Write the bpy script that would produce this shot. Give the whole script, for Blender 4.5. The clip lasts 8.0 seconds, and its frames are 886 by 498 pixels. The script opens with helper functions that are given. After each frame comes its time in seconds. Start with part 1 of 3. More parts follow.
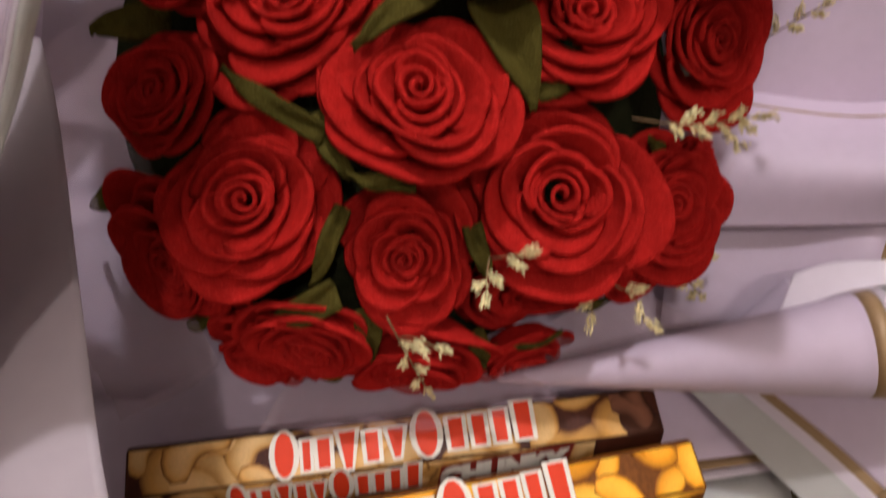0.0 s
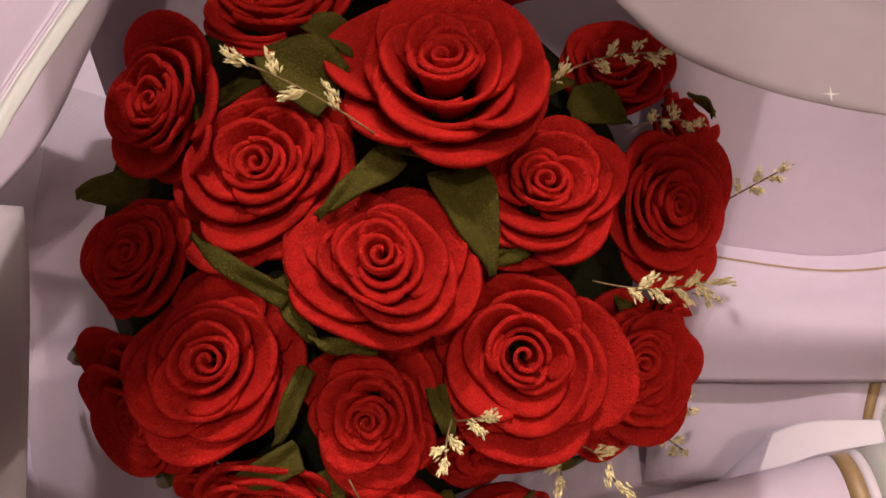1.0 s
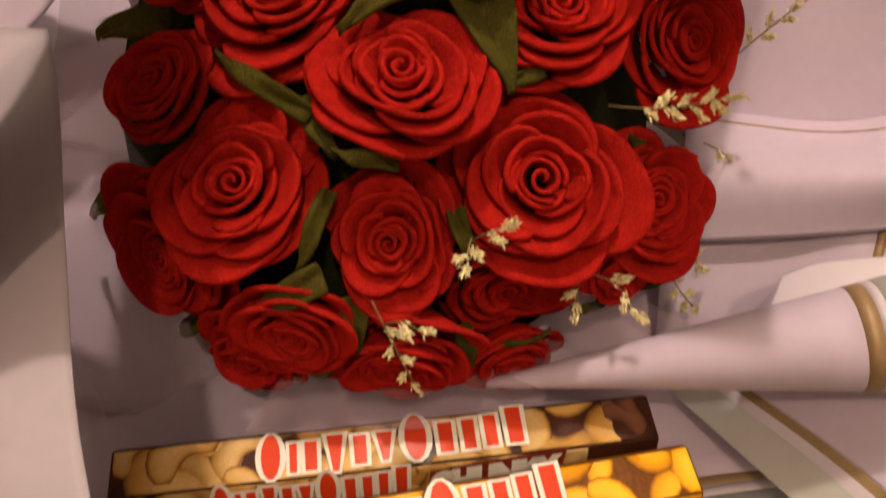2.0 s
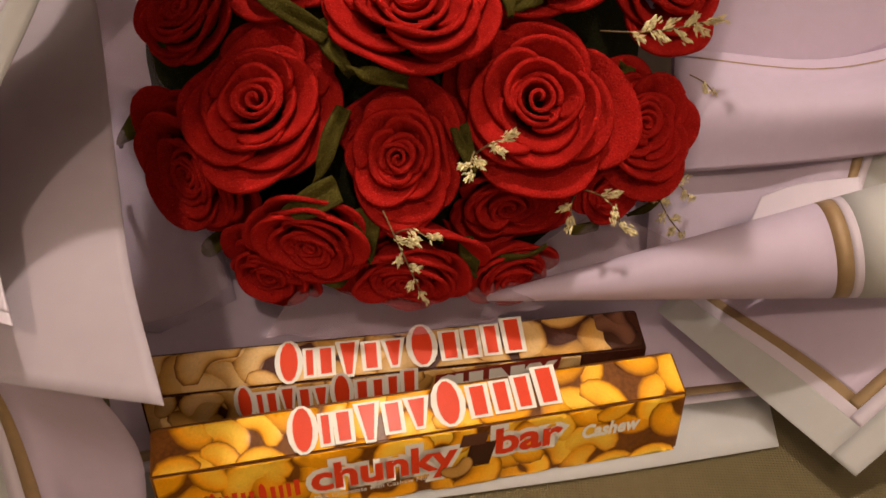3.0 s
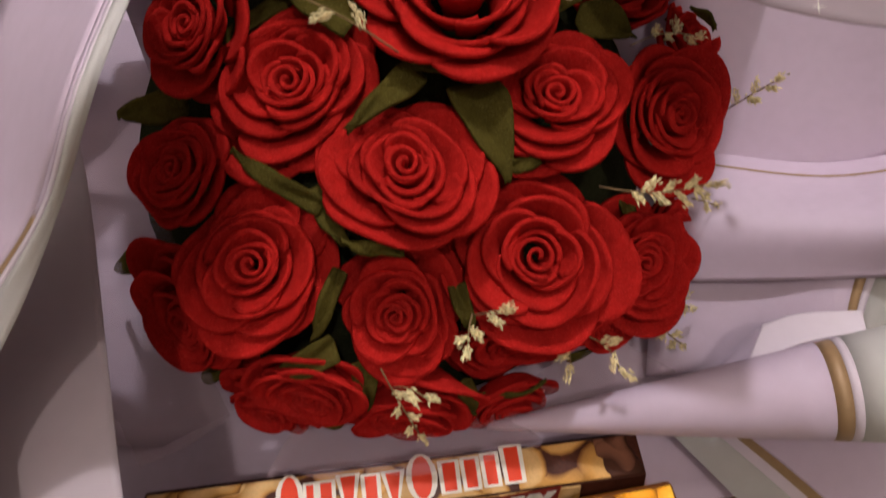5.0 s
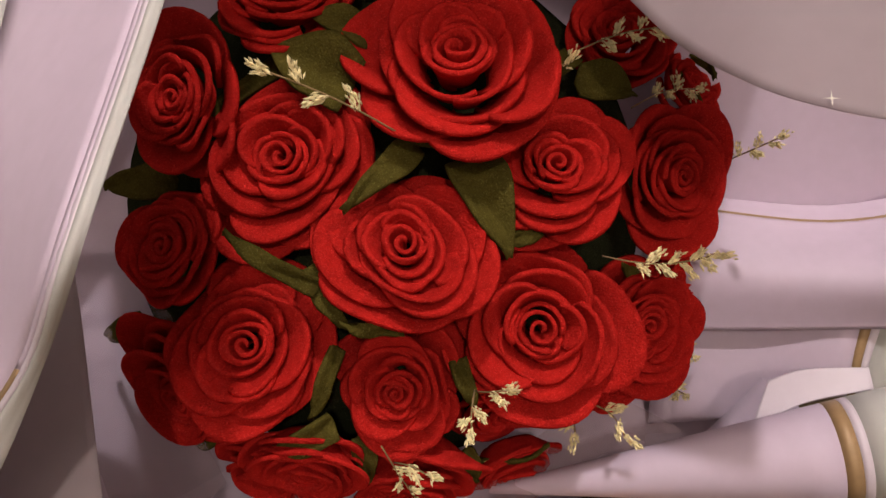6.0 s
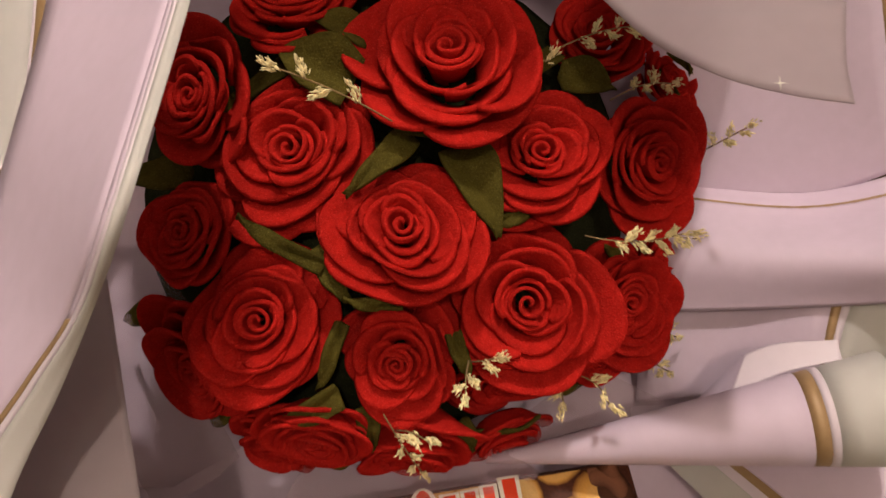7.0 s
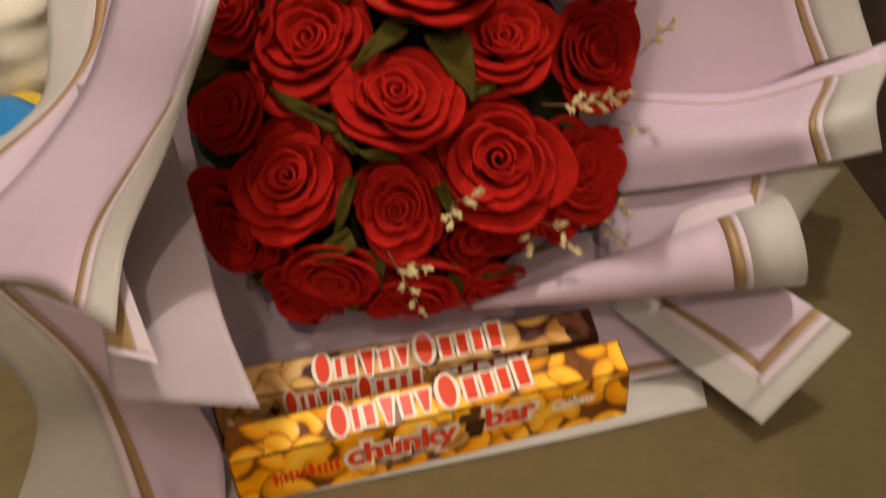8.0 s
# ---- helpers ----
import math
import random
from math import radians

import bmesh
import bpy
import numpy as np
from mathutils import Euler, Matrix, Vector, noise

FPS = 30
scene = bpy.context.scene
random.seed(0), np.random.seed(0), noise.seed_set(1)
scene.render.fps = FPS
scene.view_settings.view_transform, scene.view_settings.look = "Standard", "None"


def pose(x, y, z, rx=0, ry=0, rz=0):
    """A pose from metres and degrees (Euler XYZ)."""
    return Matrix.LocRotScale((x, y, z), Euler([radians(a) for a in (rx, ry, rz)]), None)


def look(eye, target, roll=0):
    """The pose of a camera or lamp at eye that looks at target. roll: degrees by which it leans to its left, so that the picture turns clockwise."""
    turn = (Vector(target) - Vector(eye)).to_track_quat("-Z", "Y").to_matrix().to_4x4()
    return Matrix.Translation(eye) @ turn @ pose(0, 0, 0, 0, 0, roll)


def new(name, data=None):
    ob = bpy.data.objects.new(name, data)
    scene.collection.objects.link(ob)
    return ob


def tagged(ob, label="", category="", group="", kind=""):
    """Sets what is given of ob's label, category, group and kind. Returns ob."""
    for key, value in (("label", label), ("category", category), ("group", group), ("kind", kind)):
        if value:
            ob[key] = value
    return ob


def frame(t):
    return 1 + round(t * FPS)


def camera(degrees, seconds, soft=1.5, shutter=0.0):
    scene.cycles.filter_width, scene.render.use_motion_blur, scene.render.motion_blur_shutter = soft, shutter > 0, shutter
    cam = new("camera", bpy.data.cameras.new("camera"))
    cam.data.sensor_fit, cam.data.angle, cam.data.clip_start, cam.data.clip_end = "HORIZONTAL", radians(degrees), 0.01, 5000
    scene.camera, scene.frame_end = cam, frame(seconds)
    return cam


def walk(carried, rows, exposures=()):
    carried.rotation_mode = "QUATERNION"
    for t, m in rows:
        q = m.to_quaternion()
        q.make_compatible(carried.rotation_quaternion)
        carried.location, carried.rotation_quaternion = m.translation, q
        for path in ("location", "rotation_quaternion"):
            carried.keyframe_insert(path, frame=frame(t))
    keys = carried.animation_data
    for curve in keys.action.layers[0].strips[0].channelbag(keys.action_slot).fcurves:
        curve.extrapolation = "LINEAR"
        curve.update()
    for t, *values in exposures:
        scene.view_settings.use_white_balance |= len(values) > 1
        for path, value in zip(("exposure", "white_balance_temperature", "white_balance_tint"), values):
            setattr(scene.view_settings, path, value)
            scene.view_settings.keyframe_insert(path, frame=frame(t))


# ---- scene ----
cam = camera(60.0, 8.0, soft=1.5, shutter=0.5)
PATH = [
    (0, (0.008, 0.015, 0.278), (0.028, 1.405, -1.16), 3.0),
    (0.5, (0.013, 0.021, 0.291), (0.011, 1.557, -0.991), 2.7),
    (1, (0.023, 0.02, 0.289), (-0.008, 1.625, -0.905), 2.0),
    (1.5, (0.02, 0.012, 0.273), (0.0, 1.608, -0.932), 2.0),
    (2, (0.019, -0.012, 0.255), (-0.009, 1.548, -0.996), 1.5),
    (2.2, (0.02, -0.019, 0.251), (-0.005, 1.529, -1.016), 1.6),
    (3.3, (0.017, -0.049, 0.252), (-0.002, 1.475, -1.044), 1.6),
    (3.5, (0.018, -0.05, 0.252), (-0.001, 1.473, -1.044), 1.6),
    (4, (0.021, -0.049, 0.253), (-0.005, 1.475, -1.043), 1.2),
    (4.5, (0.019, -0.035, 0.27), (-0.01, 1.475, -1.041), 1.0),
    (5, (0.018, 0.0, 0.299), (-0.013, 1.475, -1.052), 0.9),
    (6.3, (0.014, 0.024, 0.315), (0.011, 1.484, -1.052), 0.5),
    (6.5, (0.017, 0.022, 0.316), (0.003, 1.482, -1.052), 0.1),
    (7, (0.017, 0.001, 0.322), (0.005, 1.478, -1.026), -0.3),
    (7.5, (0.015, -0.041, 0.332), (0.017, 1.457, -0.993), -0.6),
    (7.8, (0.021, -0.081, 0.326), (-0.003, 1.456, -0.950), -1.8),
    (8, (0.02, -0.098, 0.322), (0.015, 1.405, -0.997), -2.1),
]
# the phone's white balance drifts a little on the way
BALANCE = [(0.0, -0.24, 5700, 10), (0.5, -0.03, 5750, 12), (1.0, 0.0, 6300, 12), (1.5, -0.05, 6850, 12), (2.0, -0.08, 7500, 12), (3.5, -0.30, 6500, 12),
           (4.5, -0.35, 6250, 12), (5.0, -0.30, 5800, 11), (6.5, -0.12, 6400, 11), (7.0, -0.12, 6700, 10), (7.5, -0.24, 6950, 9), (8.0, -0.28, 6950, 9)]
walk(cam, [(t, look(eye, target, roll)) for t, eye, target, roll in PATH], BALANCE)

# ---- light: warm overhead lamp and an added warm front fill, the room's own walls give the rest ----
world = bpy.data.worlds.new("room_air")
scene.world = world
world.use_nodes = True
world.node_tree.nodes["Background"].inputs[0].default_value = (1.0, 0.86, 0.72, 1)
world.node_tree.nodes["Background"].inputs[1].default_value = 0.02
# the second, at y -0.95, is an unseen fill added to brighten the fronts
for at, watts, tone in (((0.08, 0.21, 1.60), 52.0, (1.0, 0.90, 0.81)), ((0.15, -0.95, 1.60), 33.0, (1.0, 0.83, 0.67))):
    lamp_data = bpy.data.lights.new("key_and_fill_lamp", "POINT")
    lamp_data.energy, lamp_data.color, lamp_data.shadow_soft_size = watts, tone, 0.03
    new("key_and_fill_lamp", lamp_data).location = at


# ---- materials ----
def material(name, color, rough=0.6, var=0.15, scale=60.0, bump=0.0, bump_scale=400.0, metal=0.0, sheen=0.0,
             coat=0.0, through_light=0.0, clear=0.0, island=0.0, spec=0.5):
    m = bpy.data.materials.new(name)
    m.use_nodes = True
    nt = m.node_tree
    ns, ln = nt.nodes, nt.links.new
    p = ns["Principled BSDF"]
    geo = ns.new("ShaderNodeNewGeometry")
    obinfo = ns.new("ShaderNodeObjectInfo")
    tc = ns.new("ShaderNodeTexCoord")
    n1, n2 = ns.new("ShaderNodeTexNoise"), ns.new("ShaderNodeTexNoise")
    n1.inputs["Scale"].default_value, n2.inputs["Scale"].default_value = scale, scale * 7.3
    n1.inputs["Detail"].default_value, n2.inputs["Detail"].default_value = 4, 2
    ln(tc.outputs["Object"], n1.inputs["Vector"]), ln(tc.outputs["Object"], n2.inputs["Vector"])
    add = ns.new("ShaderNodeMath")
    add.operation = "ADD"
    ln(n1.outputs["Fac"], add.inputs[0]), ln(n2.outputs["Fac"], add.inputs[1])
    rng = ns.new("ShaderNodeMapRange")
    rng.inputs["From Min"].default_value, rng.inputs["From Max"].default_value = 0.6, 1.4
    rng.inputs["To Min"].default_value, rng.inputs["To Max"].default_value = 1 - var, 1 + var
    ln(add.outputs[0], rng.inputs["Value"])
    val = rng.outputs["Result"]
    if island:
        rr = ns.new("ShaderNodeMapRange")
        rr.inputs["To Min"].default_value, rr.inputs["To Max"].default_value = 1 - island, 1 + island
        mix = ns.new("ShaderNodeMath")
        mix.operation = "ADD"
        ln(geo.outputs["Random Per Island"], mix.inputs[0]), ln(obinfo.outputs["Random"], mix.inputs[1])
        half = ns.new("ShaderNodeMath")
        half.operation = "FRACT"
        ln(mix.outputs[0], half.inputs[0]), ln(half.outputs[0], rr.inputs["Value"])
        mul = ns.new("ShaderNodeMath")
        mul.operation = "MULTIPLY"
        ln(val, mul.inputs[0]), ln(rr.outputs["Result"], mul.inputs[1])
        val = mul.outputs[0]
    hsv = ns.new("ShaderNodeHueSaturation")
    hsv.inputs["Color"].default_value = (*color, 1)
    ln(val, hsv.inputs["Value"])
    ln(hsv.outputs[0], p.inputs["Base Color"])
    p.inputs["Roughness"].default_value, p.inputs["Metallic"].default_value = rough, metal
    p.inputs["Specular IOR Level"].default_value = spec
    p.inputs["Coat Weight"].default_value = coat
    p.inputs["Coat Roughness"].default_value = 0.18
    if sheen:
        p.inputs["Sheen Weight"].default_value, p.inputs["Sheen Roughness"].default_value = sheen, 0.55
        ln(hsv.outputs[0], p.inputs["Sheen Tint"])
    if bump:
        n3 = ns.new("ShaderNodeTexNoise")
        n3.inputs["Scale"].default_value, n3.inputs["Detail"].default_value = bump_scale, 5
        ln(tc.outputs["Object"], n3.inputs["Vector"])
        b = ns.new("ShaderNodeBump")
        b.inputs["Strength"].default_value, b.inputs["Distance"].default_value = bump, 0.001
        ln(n3.outputs["Fac"], b.inputs["Height"]), ln(b.outputs[0], p.inputs["Normal"])
    last = p.outputs[0]
    if through_light:
        tr = ns.new("ShaderNodeBsdfTranslucent")
        ln(hsv.outputs[0], tr.inputs[0])
        mx = ns.new("ShaderNodeMixShader")
        mx.inputs[0].default_value = through_light
        ln(last, mx.inputs[1]), ln(tr.outputs[0], mx.inputs[2])
        last = mx.outputs[0]
    if clear:
        tp = ns.new("ShaderNodeBsdfTransparent")
        mx = ns.new("ShaderNodeMixShader")
        mx.inputs[0].default_value = clear
        ln(last, mx.inputs[1]), ln(tp.outputs[0], mx.inputs[2])
        last = mx.outputs[0]
    ln(last, ns["Material Output"].inputs[0])
    return m


def felt(name, color):
    """Pressed wool: mottled, fibrous, with fine pale hairs."""
    m = material(name, color, rough=0.95, var=0.26, scale=220, bump=0.8, bump_scale=1300, sheen=0.35, island=0.10, spec=0.0)
    ns, ln = m.node_tree.nodes, m.node_tree.links.new
    tc, fib, ramp, mix = ns.new("ShaderNodeTexCoord"), ns.new("ShaderNodeTexNoise"), ns.new("ShaderNodeMapRange"), ns.new("ShaderNodeMix")
    fib.inputs["Scale"].default_value, fib.inputs["Detail"].default_value = 1700, 4
    ramp.inputs["From Min"].default_value, ramp.inputs["From Max"].default_value = 0.56, 0.74
    ramp.inputs["To Max"].default_value = 0.5
    mix.data_type = "RGBA"
    mix.inputs["B"].default_value = (min(1, color[0] * 1.9 + 0.04), color[1] * 2.2 + 0.03, color[2] * 2.2 + 0.025, 1)
    ln(tc.outputs["Object"], fib.inputs["Vector"]), ln(fib.outputs["Fac"], ramp.inputs["Value"]), ln(ramp.outputs["Result"], mix.inputs["Factor"])
    for n in ns:
        if n.bl_idname == "ShaderNodeHueSaturation":
            ln(n.outputs[0], mix.inputs["A"])
    ln(mix.outputs["Result"], ns["Principled BSDF"].inputs["Base Color"])
    return m


def printed(name, dark, mid, light):
    """Ink of the printed nuts: shaded from the rim to the crown by the mesh's own 'shade' layer."""
    m = material(name, mid, rough=0.5, var=0.12, scale=160, coat=0.05, island=0.12, spec=0.15)
    ns, ln = m.node_tree.nodes, m.node_tree.links.new
    at = ns.new("ShaderNodeAttribute")
    at.attribute_name = "shade"
    ramp = ns.new("ShaderNodeValToRGB")
    ramp.color_ramp.elements[0].color, ramp.color_ramp.elements[1].color = (*dark, 1), (*light, 1)
    e = ramp.color_ramp.elements.new(0.45)
    e.color = (*mid, 1)
    ln(at.outputs["Fac"], ramp.inputs[0])
    for n in ns:
        if n.bl_idname == "ShaderNodeHueSaturation":
            ln(ramp.outputs[0], n.inputs["Color"])
    return m


RED = felt("red_felt", (0.375, 0.013, 0.010))
GREEN = felt("olive_felt", (0.066, 0.053, 0.011))
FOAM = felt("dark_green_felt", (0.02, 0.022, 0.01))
PAPER = material("lavender_paper", (0.57, 0.465, 0.585), rough=0.55, var=0.04, scale=25, bump=0.22, bump_scale=26, through_light=0.10, spec=0.3)
PALE = material("pale_lavender_paper", (0.68, 0.60, 0.68), rough=0.5, var=0.03, scale=25, through_light=0.18)
FROST = material("frosted_film", (0.66, 0.65, 0.64), rough=0.5, var=0.04, scale=18, through_light=0.25, clear=0.22, spec=0.3)
BLUSH = material("blush_film", (0.50, 0.42, 0.46), rough=0.55, var=0.04, scale=18, through_light=0.55, spec=0.2)
FILM = material("grey_lavender_film", (0.42, 0.36, 0.40), rough=0.5, var=0.04, scale=20, bump=0.15, bump_scale=20, through_light=0.10, spec=0.3)
GOLD = material("gold_print", (0.30, 0.19, 0.095), rough=0.5, var=0.12, scale=40, metal=0.15)
TULLE = material("white_tulle", (0.66, 0.50, 0.58), rough=0.9, var=0.1, scale=90, through_light=0.3, clear=0.78)
STEM = material("dry_stem", (0.22, 0.14, 0.06), rough=0.9, var=0.2, scale=300)
BUD = material("dried_floret", (0.74, 0.63, 0.35), rough=0.9, var=0.2, scale=500, island=0.25)
YELLOW_CARD = material("yellow_brown_card", (0.17, 0.055, 0.007), rough=0.5, var=0.35, scale=90, coat=0.04, spec=0.15)
YELLOW_EDGE = material("yellow_card", (0.62, 0.34, 0.03), rough=0.35, var=0.1, scale=90, coat=0.5)
BROWN_CARD = material("dark_brown_card", (0.06, 0.016, 0.008), rough=0.5, var=0.4, scale=90, coat=0.04, spec=0.15)
CASHEW_INK = printed("cashew_ink", (0.22, 0.06, 0.003), (0.92, 0.38, 0.008), (0.98, 0.60, 0.06))
NUT_INK = printed("roast_nut_ink", (0.12, 0.036, 0.007), (0.58, 0.30, 0.07), (0.76, 0.50, 0.22))
CHOC_INK = printed("chocolate_ink", (0.015, 0.005, 0.003), (0.07, 0.022, 0.010), (0.22, 0.09, 0.05))
RED_INK = material("red_ink", (0.70, 0.050, 0.012), rough=0.5, var=0.06, scale=200, coat=0.04, spec=0.15)
WHITE_INK = material("white_ink", (0.80, 0.76, 0.68), rough=0.5, var=0.03, scale=200, coat=0.04, spec=0.15)
MAROON_INK = material("maroon_ink", (0.22, 0.025, 0.015), rough=0.5, var=0.06, scale=200, coat=0.04, spec=0.15)


def cloth_material():
    m = material("olive_tablecloth", (0.15, 0.115, 0.055), rough=0.85, var=0.12, scale=14, sheen=0.1, spec=0.25)
    ns, ln = m.node_tree.nodes, m.node_tree.links.new
    tc = ns.new("ShaderNodeTexCoord")
    w1, w2 = ns.new("ShaderNodeTexWave"), ns.new("ShaderNodeTexWave")
    w1.inputs["Scale"].default_value, w2.inputs["Scale"].default_value = 260, 260
    w2.bands_direction = "Y"
    ln(tc.outputs["Object"], w1.inputs[0]), ln(tc.outputs["Object"], w2.inputs[0])
    mul = ns.new("ShaderNodeMath")
    mul.operation = "MULTIPLY"
    ln(w1.outputs["Fac"], mul.inputs[0]), ln(w2.outputs["Fac"], mul.inputs[1])
    b = ns.new("ShaderNodeBump")
    b.inputs["Strength"].default_value, b.inputs["Distance"].default_value = 0.5, 0.0006
    ln(mul.outputs[0], b.inputs["Height"]), ln(b.outputs[0], ns["Principled BSDF"].inputs["Normal"])
    return m


CLOTH = cloth_material()
WALL = material("warm_white_plaster", (0.54, 0.50, 0.45), rough=0.9, var=0.05, scale=3, bump=0.1, bump_scale=60)
DARK_FLOOR = material("dark_wood_floor", (0.045, 0.022, 0.012), rough=0.45, var=0.3, scale=8, bump=0.1, bump_scale=60)
CREAM = material("cream_tissue", (0.74, 0.70, 0.60), rough=0.95, var=0.08, scale=60, bump=0.5, bump_scale=200)
BLUE = material("blue_plastic", (0.01, 0.24, 0.62), rough=0.35, var=0.08, scale=30)
YELLOW = material("yellow_plastic", (0.72, 0.50, 0.03), rough=0.35, var=0.08, scale=30)


# ---- mesh helpers ----
def part(name, bm, mat, parent=None, label="", smooth=True):
    me = bpy.data.meshes.new(name)
    bm.to_mesh(me)
    bm.free()
    me.materials.append(mat)
    if smooth:
        me.shade_smooth()
    ob = new(name, me)
    if parent is not None:
        ob.parent = parent
    return tagged(ob, label)


def empty(name, at=(0, 0, 0)):
    ob = new(name)
    ob.location = at
    return ob


def grid_mesh(nu, nv, f, thick=0.0, bm=None):
    """A sheet f(u, v), u and v from 0 to 1; with thick a closed slab of that thickness behind it."""
    bm = bm or bmesh.new()
    pts = [[Vector(f(i / (nu - 1), j / (nv - 1))) for j in range(nv)] for i in range(nu)]
    front = [[bm.verts.new(p) for p in row] for row in pts]
    for i in range(nu - 1):
        for j in range(nv - 1):
            bm.faces.new((front[i][j], front[i + 1][j], front[i + 1][j + 1], front[i][j + 1]))
    if thick:
        back = []
        for i in range(nu):
            row = []
            for j in range(nv):
                du = pts[min(i + 1, nu - 1)][j] - pts[max(i - 1, 0)][j]
                dv = pts[i][min(j + 1, nv - 1)] - pts[i][max(j - 1, 0)]
                row.append(bm.verts.new(pts[i][j] - du.cross(dv).normalized() * thick))
            back.append(row)
        for i in range(nu - 1):
            for j in range(nv - 1):
                bm.faces.new((back[i][j], back[i][j + 1], back[i + 1][j + 1], back[i + 1][j]))
        rim = [(i, 0) for i in range(nu)] + [(nu - 1, j) for j in range(1, nv)] + [(i, nv - 1) for i in range(nu - 2, -1, -1)] + [(0, j) for j in range(nv - 2, 0, -1)]
        for a, b in zip(rim, rim[1:] + rim[:1]):
            bm.faces.new((front[a[0]][a[1]], back[a[0]][a[1]], back[b[0]][b[1]], front[b[0]][b[1]]))
    return bm


def box(bm, lo, hi, m=None):
    made = bmesh.ops.create_cube(bm, size=1)["verts"]
    c, s = (Vector(lo) + Vector(hi)) / 2, Vector(hi) - Vector(lo)
    for v in made:
        v.co = Vector((v.co.x * s.x, v.co.y * s.y, v.co.z * s.z)) + c
        if m:
            v.co = m @ v.co
    return bm


def tube(bm, pts, radius, sides=6):
    rings = []
    for i, p in enumerate(pts):
        d = (pts[min(i + 1, len(pts) - 1)] - pts[max(i - 1, 0)]).normalized()
        a = d.orthogonal().normalized()
        b = d.cross(a)
        rings.append([bm.verts.new(p + (a * math.cos(k * math.tau / sides) + b * math.sin(k * math.tau / sides)) * radius) for k in range(sides)])
    for r, s in zip(rings, rings[1:]):
        for k in range(sides):
            bm.faces.new((r[k], r[(k + 1) % sides], s[(k + 1) % sides], s[k]))
    bm.faces.new(rings[0][::-1]), bm.faces.new(rings[-1])
    return bm


# ---- the room ----
TOP = -0.012
FLOOR_Z, CEIL_Z = TOP - 0.75, 1.75


def structure(name, lo, hi, mat, label):
    return tagged(part(name, box(bmesh.new(), lo, hi), mat, None, label, smooth=False), "", name.split("_")[0], "", "structure")


structure("floor", (-2.2, -1.6, FLOOR_Z - 0.1), (2.2, 2.5, FLOOR_Z), DARK_FLOOR, "dark brown floor beyond the table edge")
structure("ceiling", (-2.2, -1.6, CEIL_Z), (2.2, 2.5, CEIL_Z + 0.1), WALL, "plain warm white ceiling of the room")
structure("wall_north", (-2.2, 2.5, FLOOR_Z - 0.1), (2.2, 2.6, CEIL_Z + 0.1), WALL, "plain warm white wall of the room")
structure("wall_south", (-2.2, -1.7, FLOOR_Z - 0.1), (2.2, -1.6, CEIL_Z + 0.1), WALL, "plain warm white wall of the room")
structure("wall_east", (2.2, -1.7, FLOOR_Z - 0.1), (2.3, 2.6, CEIL_Z + 0.1), WALL, "plain warm white wall of the room")
structure("wall_west", (-2.3, -1.7, FLOOR_Z - 0.1), (-2.2, 2.6, CEIL_Z + 0.1), WALL, "plain warm white wall of the room")

table = tagged(empty("table", (-0.2, 0.1, FLOOR_Z)), "olive brown woven cloth covered table under the bouquet", "table")
X0, X1, Y0, Y1 = -0.75, 0.32, -0.45, 0.445
bm = box(bmesh.new(), (X0 + 0.2, Y0 - 0.1, TOP - 0.03 - FLOOR_Z), (X1 + 0.2, Y1 - 0.1, TOP - FLOOR_Z))
bmesh.ops.bevel(bm, geom=bm.edges[:], offset=0.004, segments=2, affect="EDGES")
part("tabletop", bm, CLOTH, table, "olive brown woven table cover")
for x in (X0 + 0.26, X1 + 0.14):
    for y in (Y0 - 0.04, Y1 - 0.16):
        part("leg", box(bmesh.new(), (x - 0.025, y - 0.025, 0), (x + 0.025, y + 0.025, TOP - 0.03 - FLOOR_Z)), DARK_FLOOR, table, smooth=False)


cabinet = tagged(empty("side_cabinet", (-0.55, 0.80, FLOOR_Z)), "dark brown wooden cabinet standing behind the table", "cabinet")
bm = box(bmesh.new(), (-0.45, -0.34, 0.0), (0.38, 0.34, TOP - 0.02 - FLOOR_Z))
bmesh.ops.bevel(bm, geom=bm.edges[:], offset=0.006, segments=2, affect="EDGES")
part("cabinet_body", bm, DARK_FLOOR, cabinet)


# ---- the flower head: a dome of felt roses ----
DN, DX = Vector((0, -0.78, 0.626)).normalized(), Vector((1, 0, 0))


BALL = Vector((-0.0139, 0.3099, 0.0751))


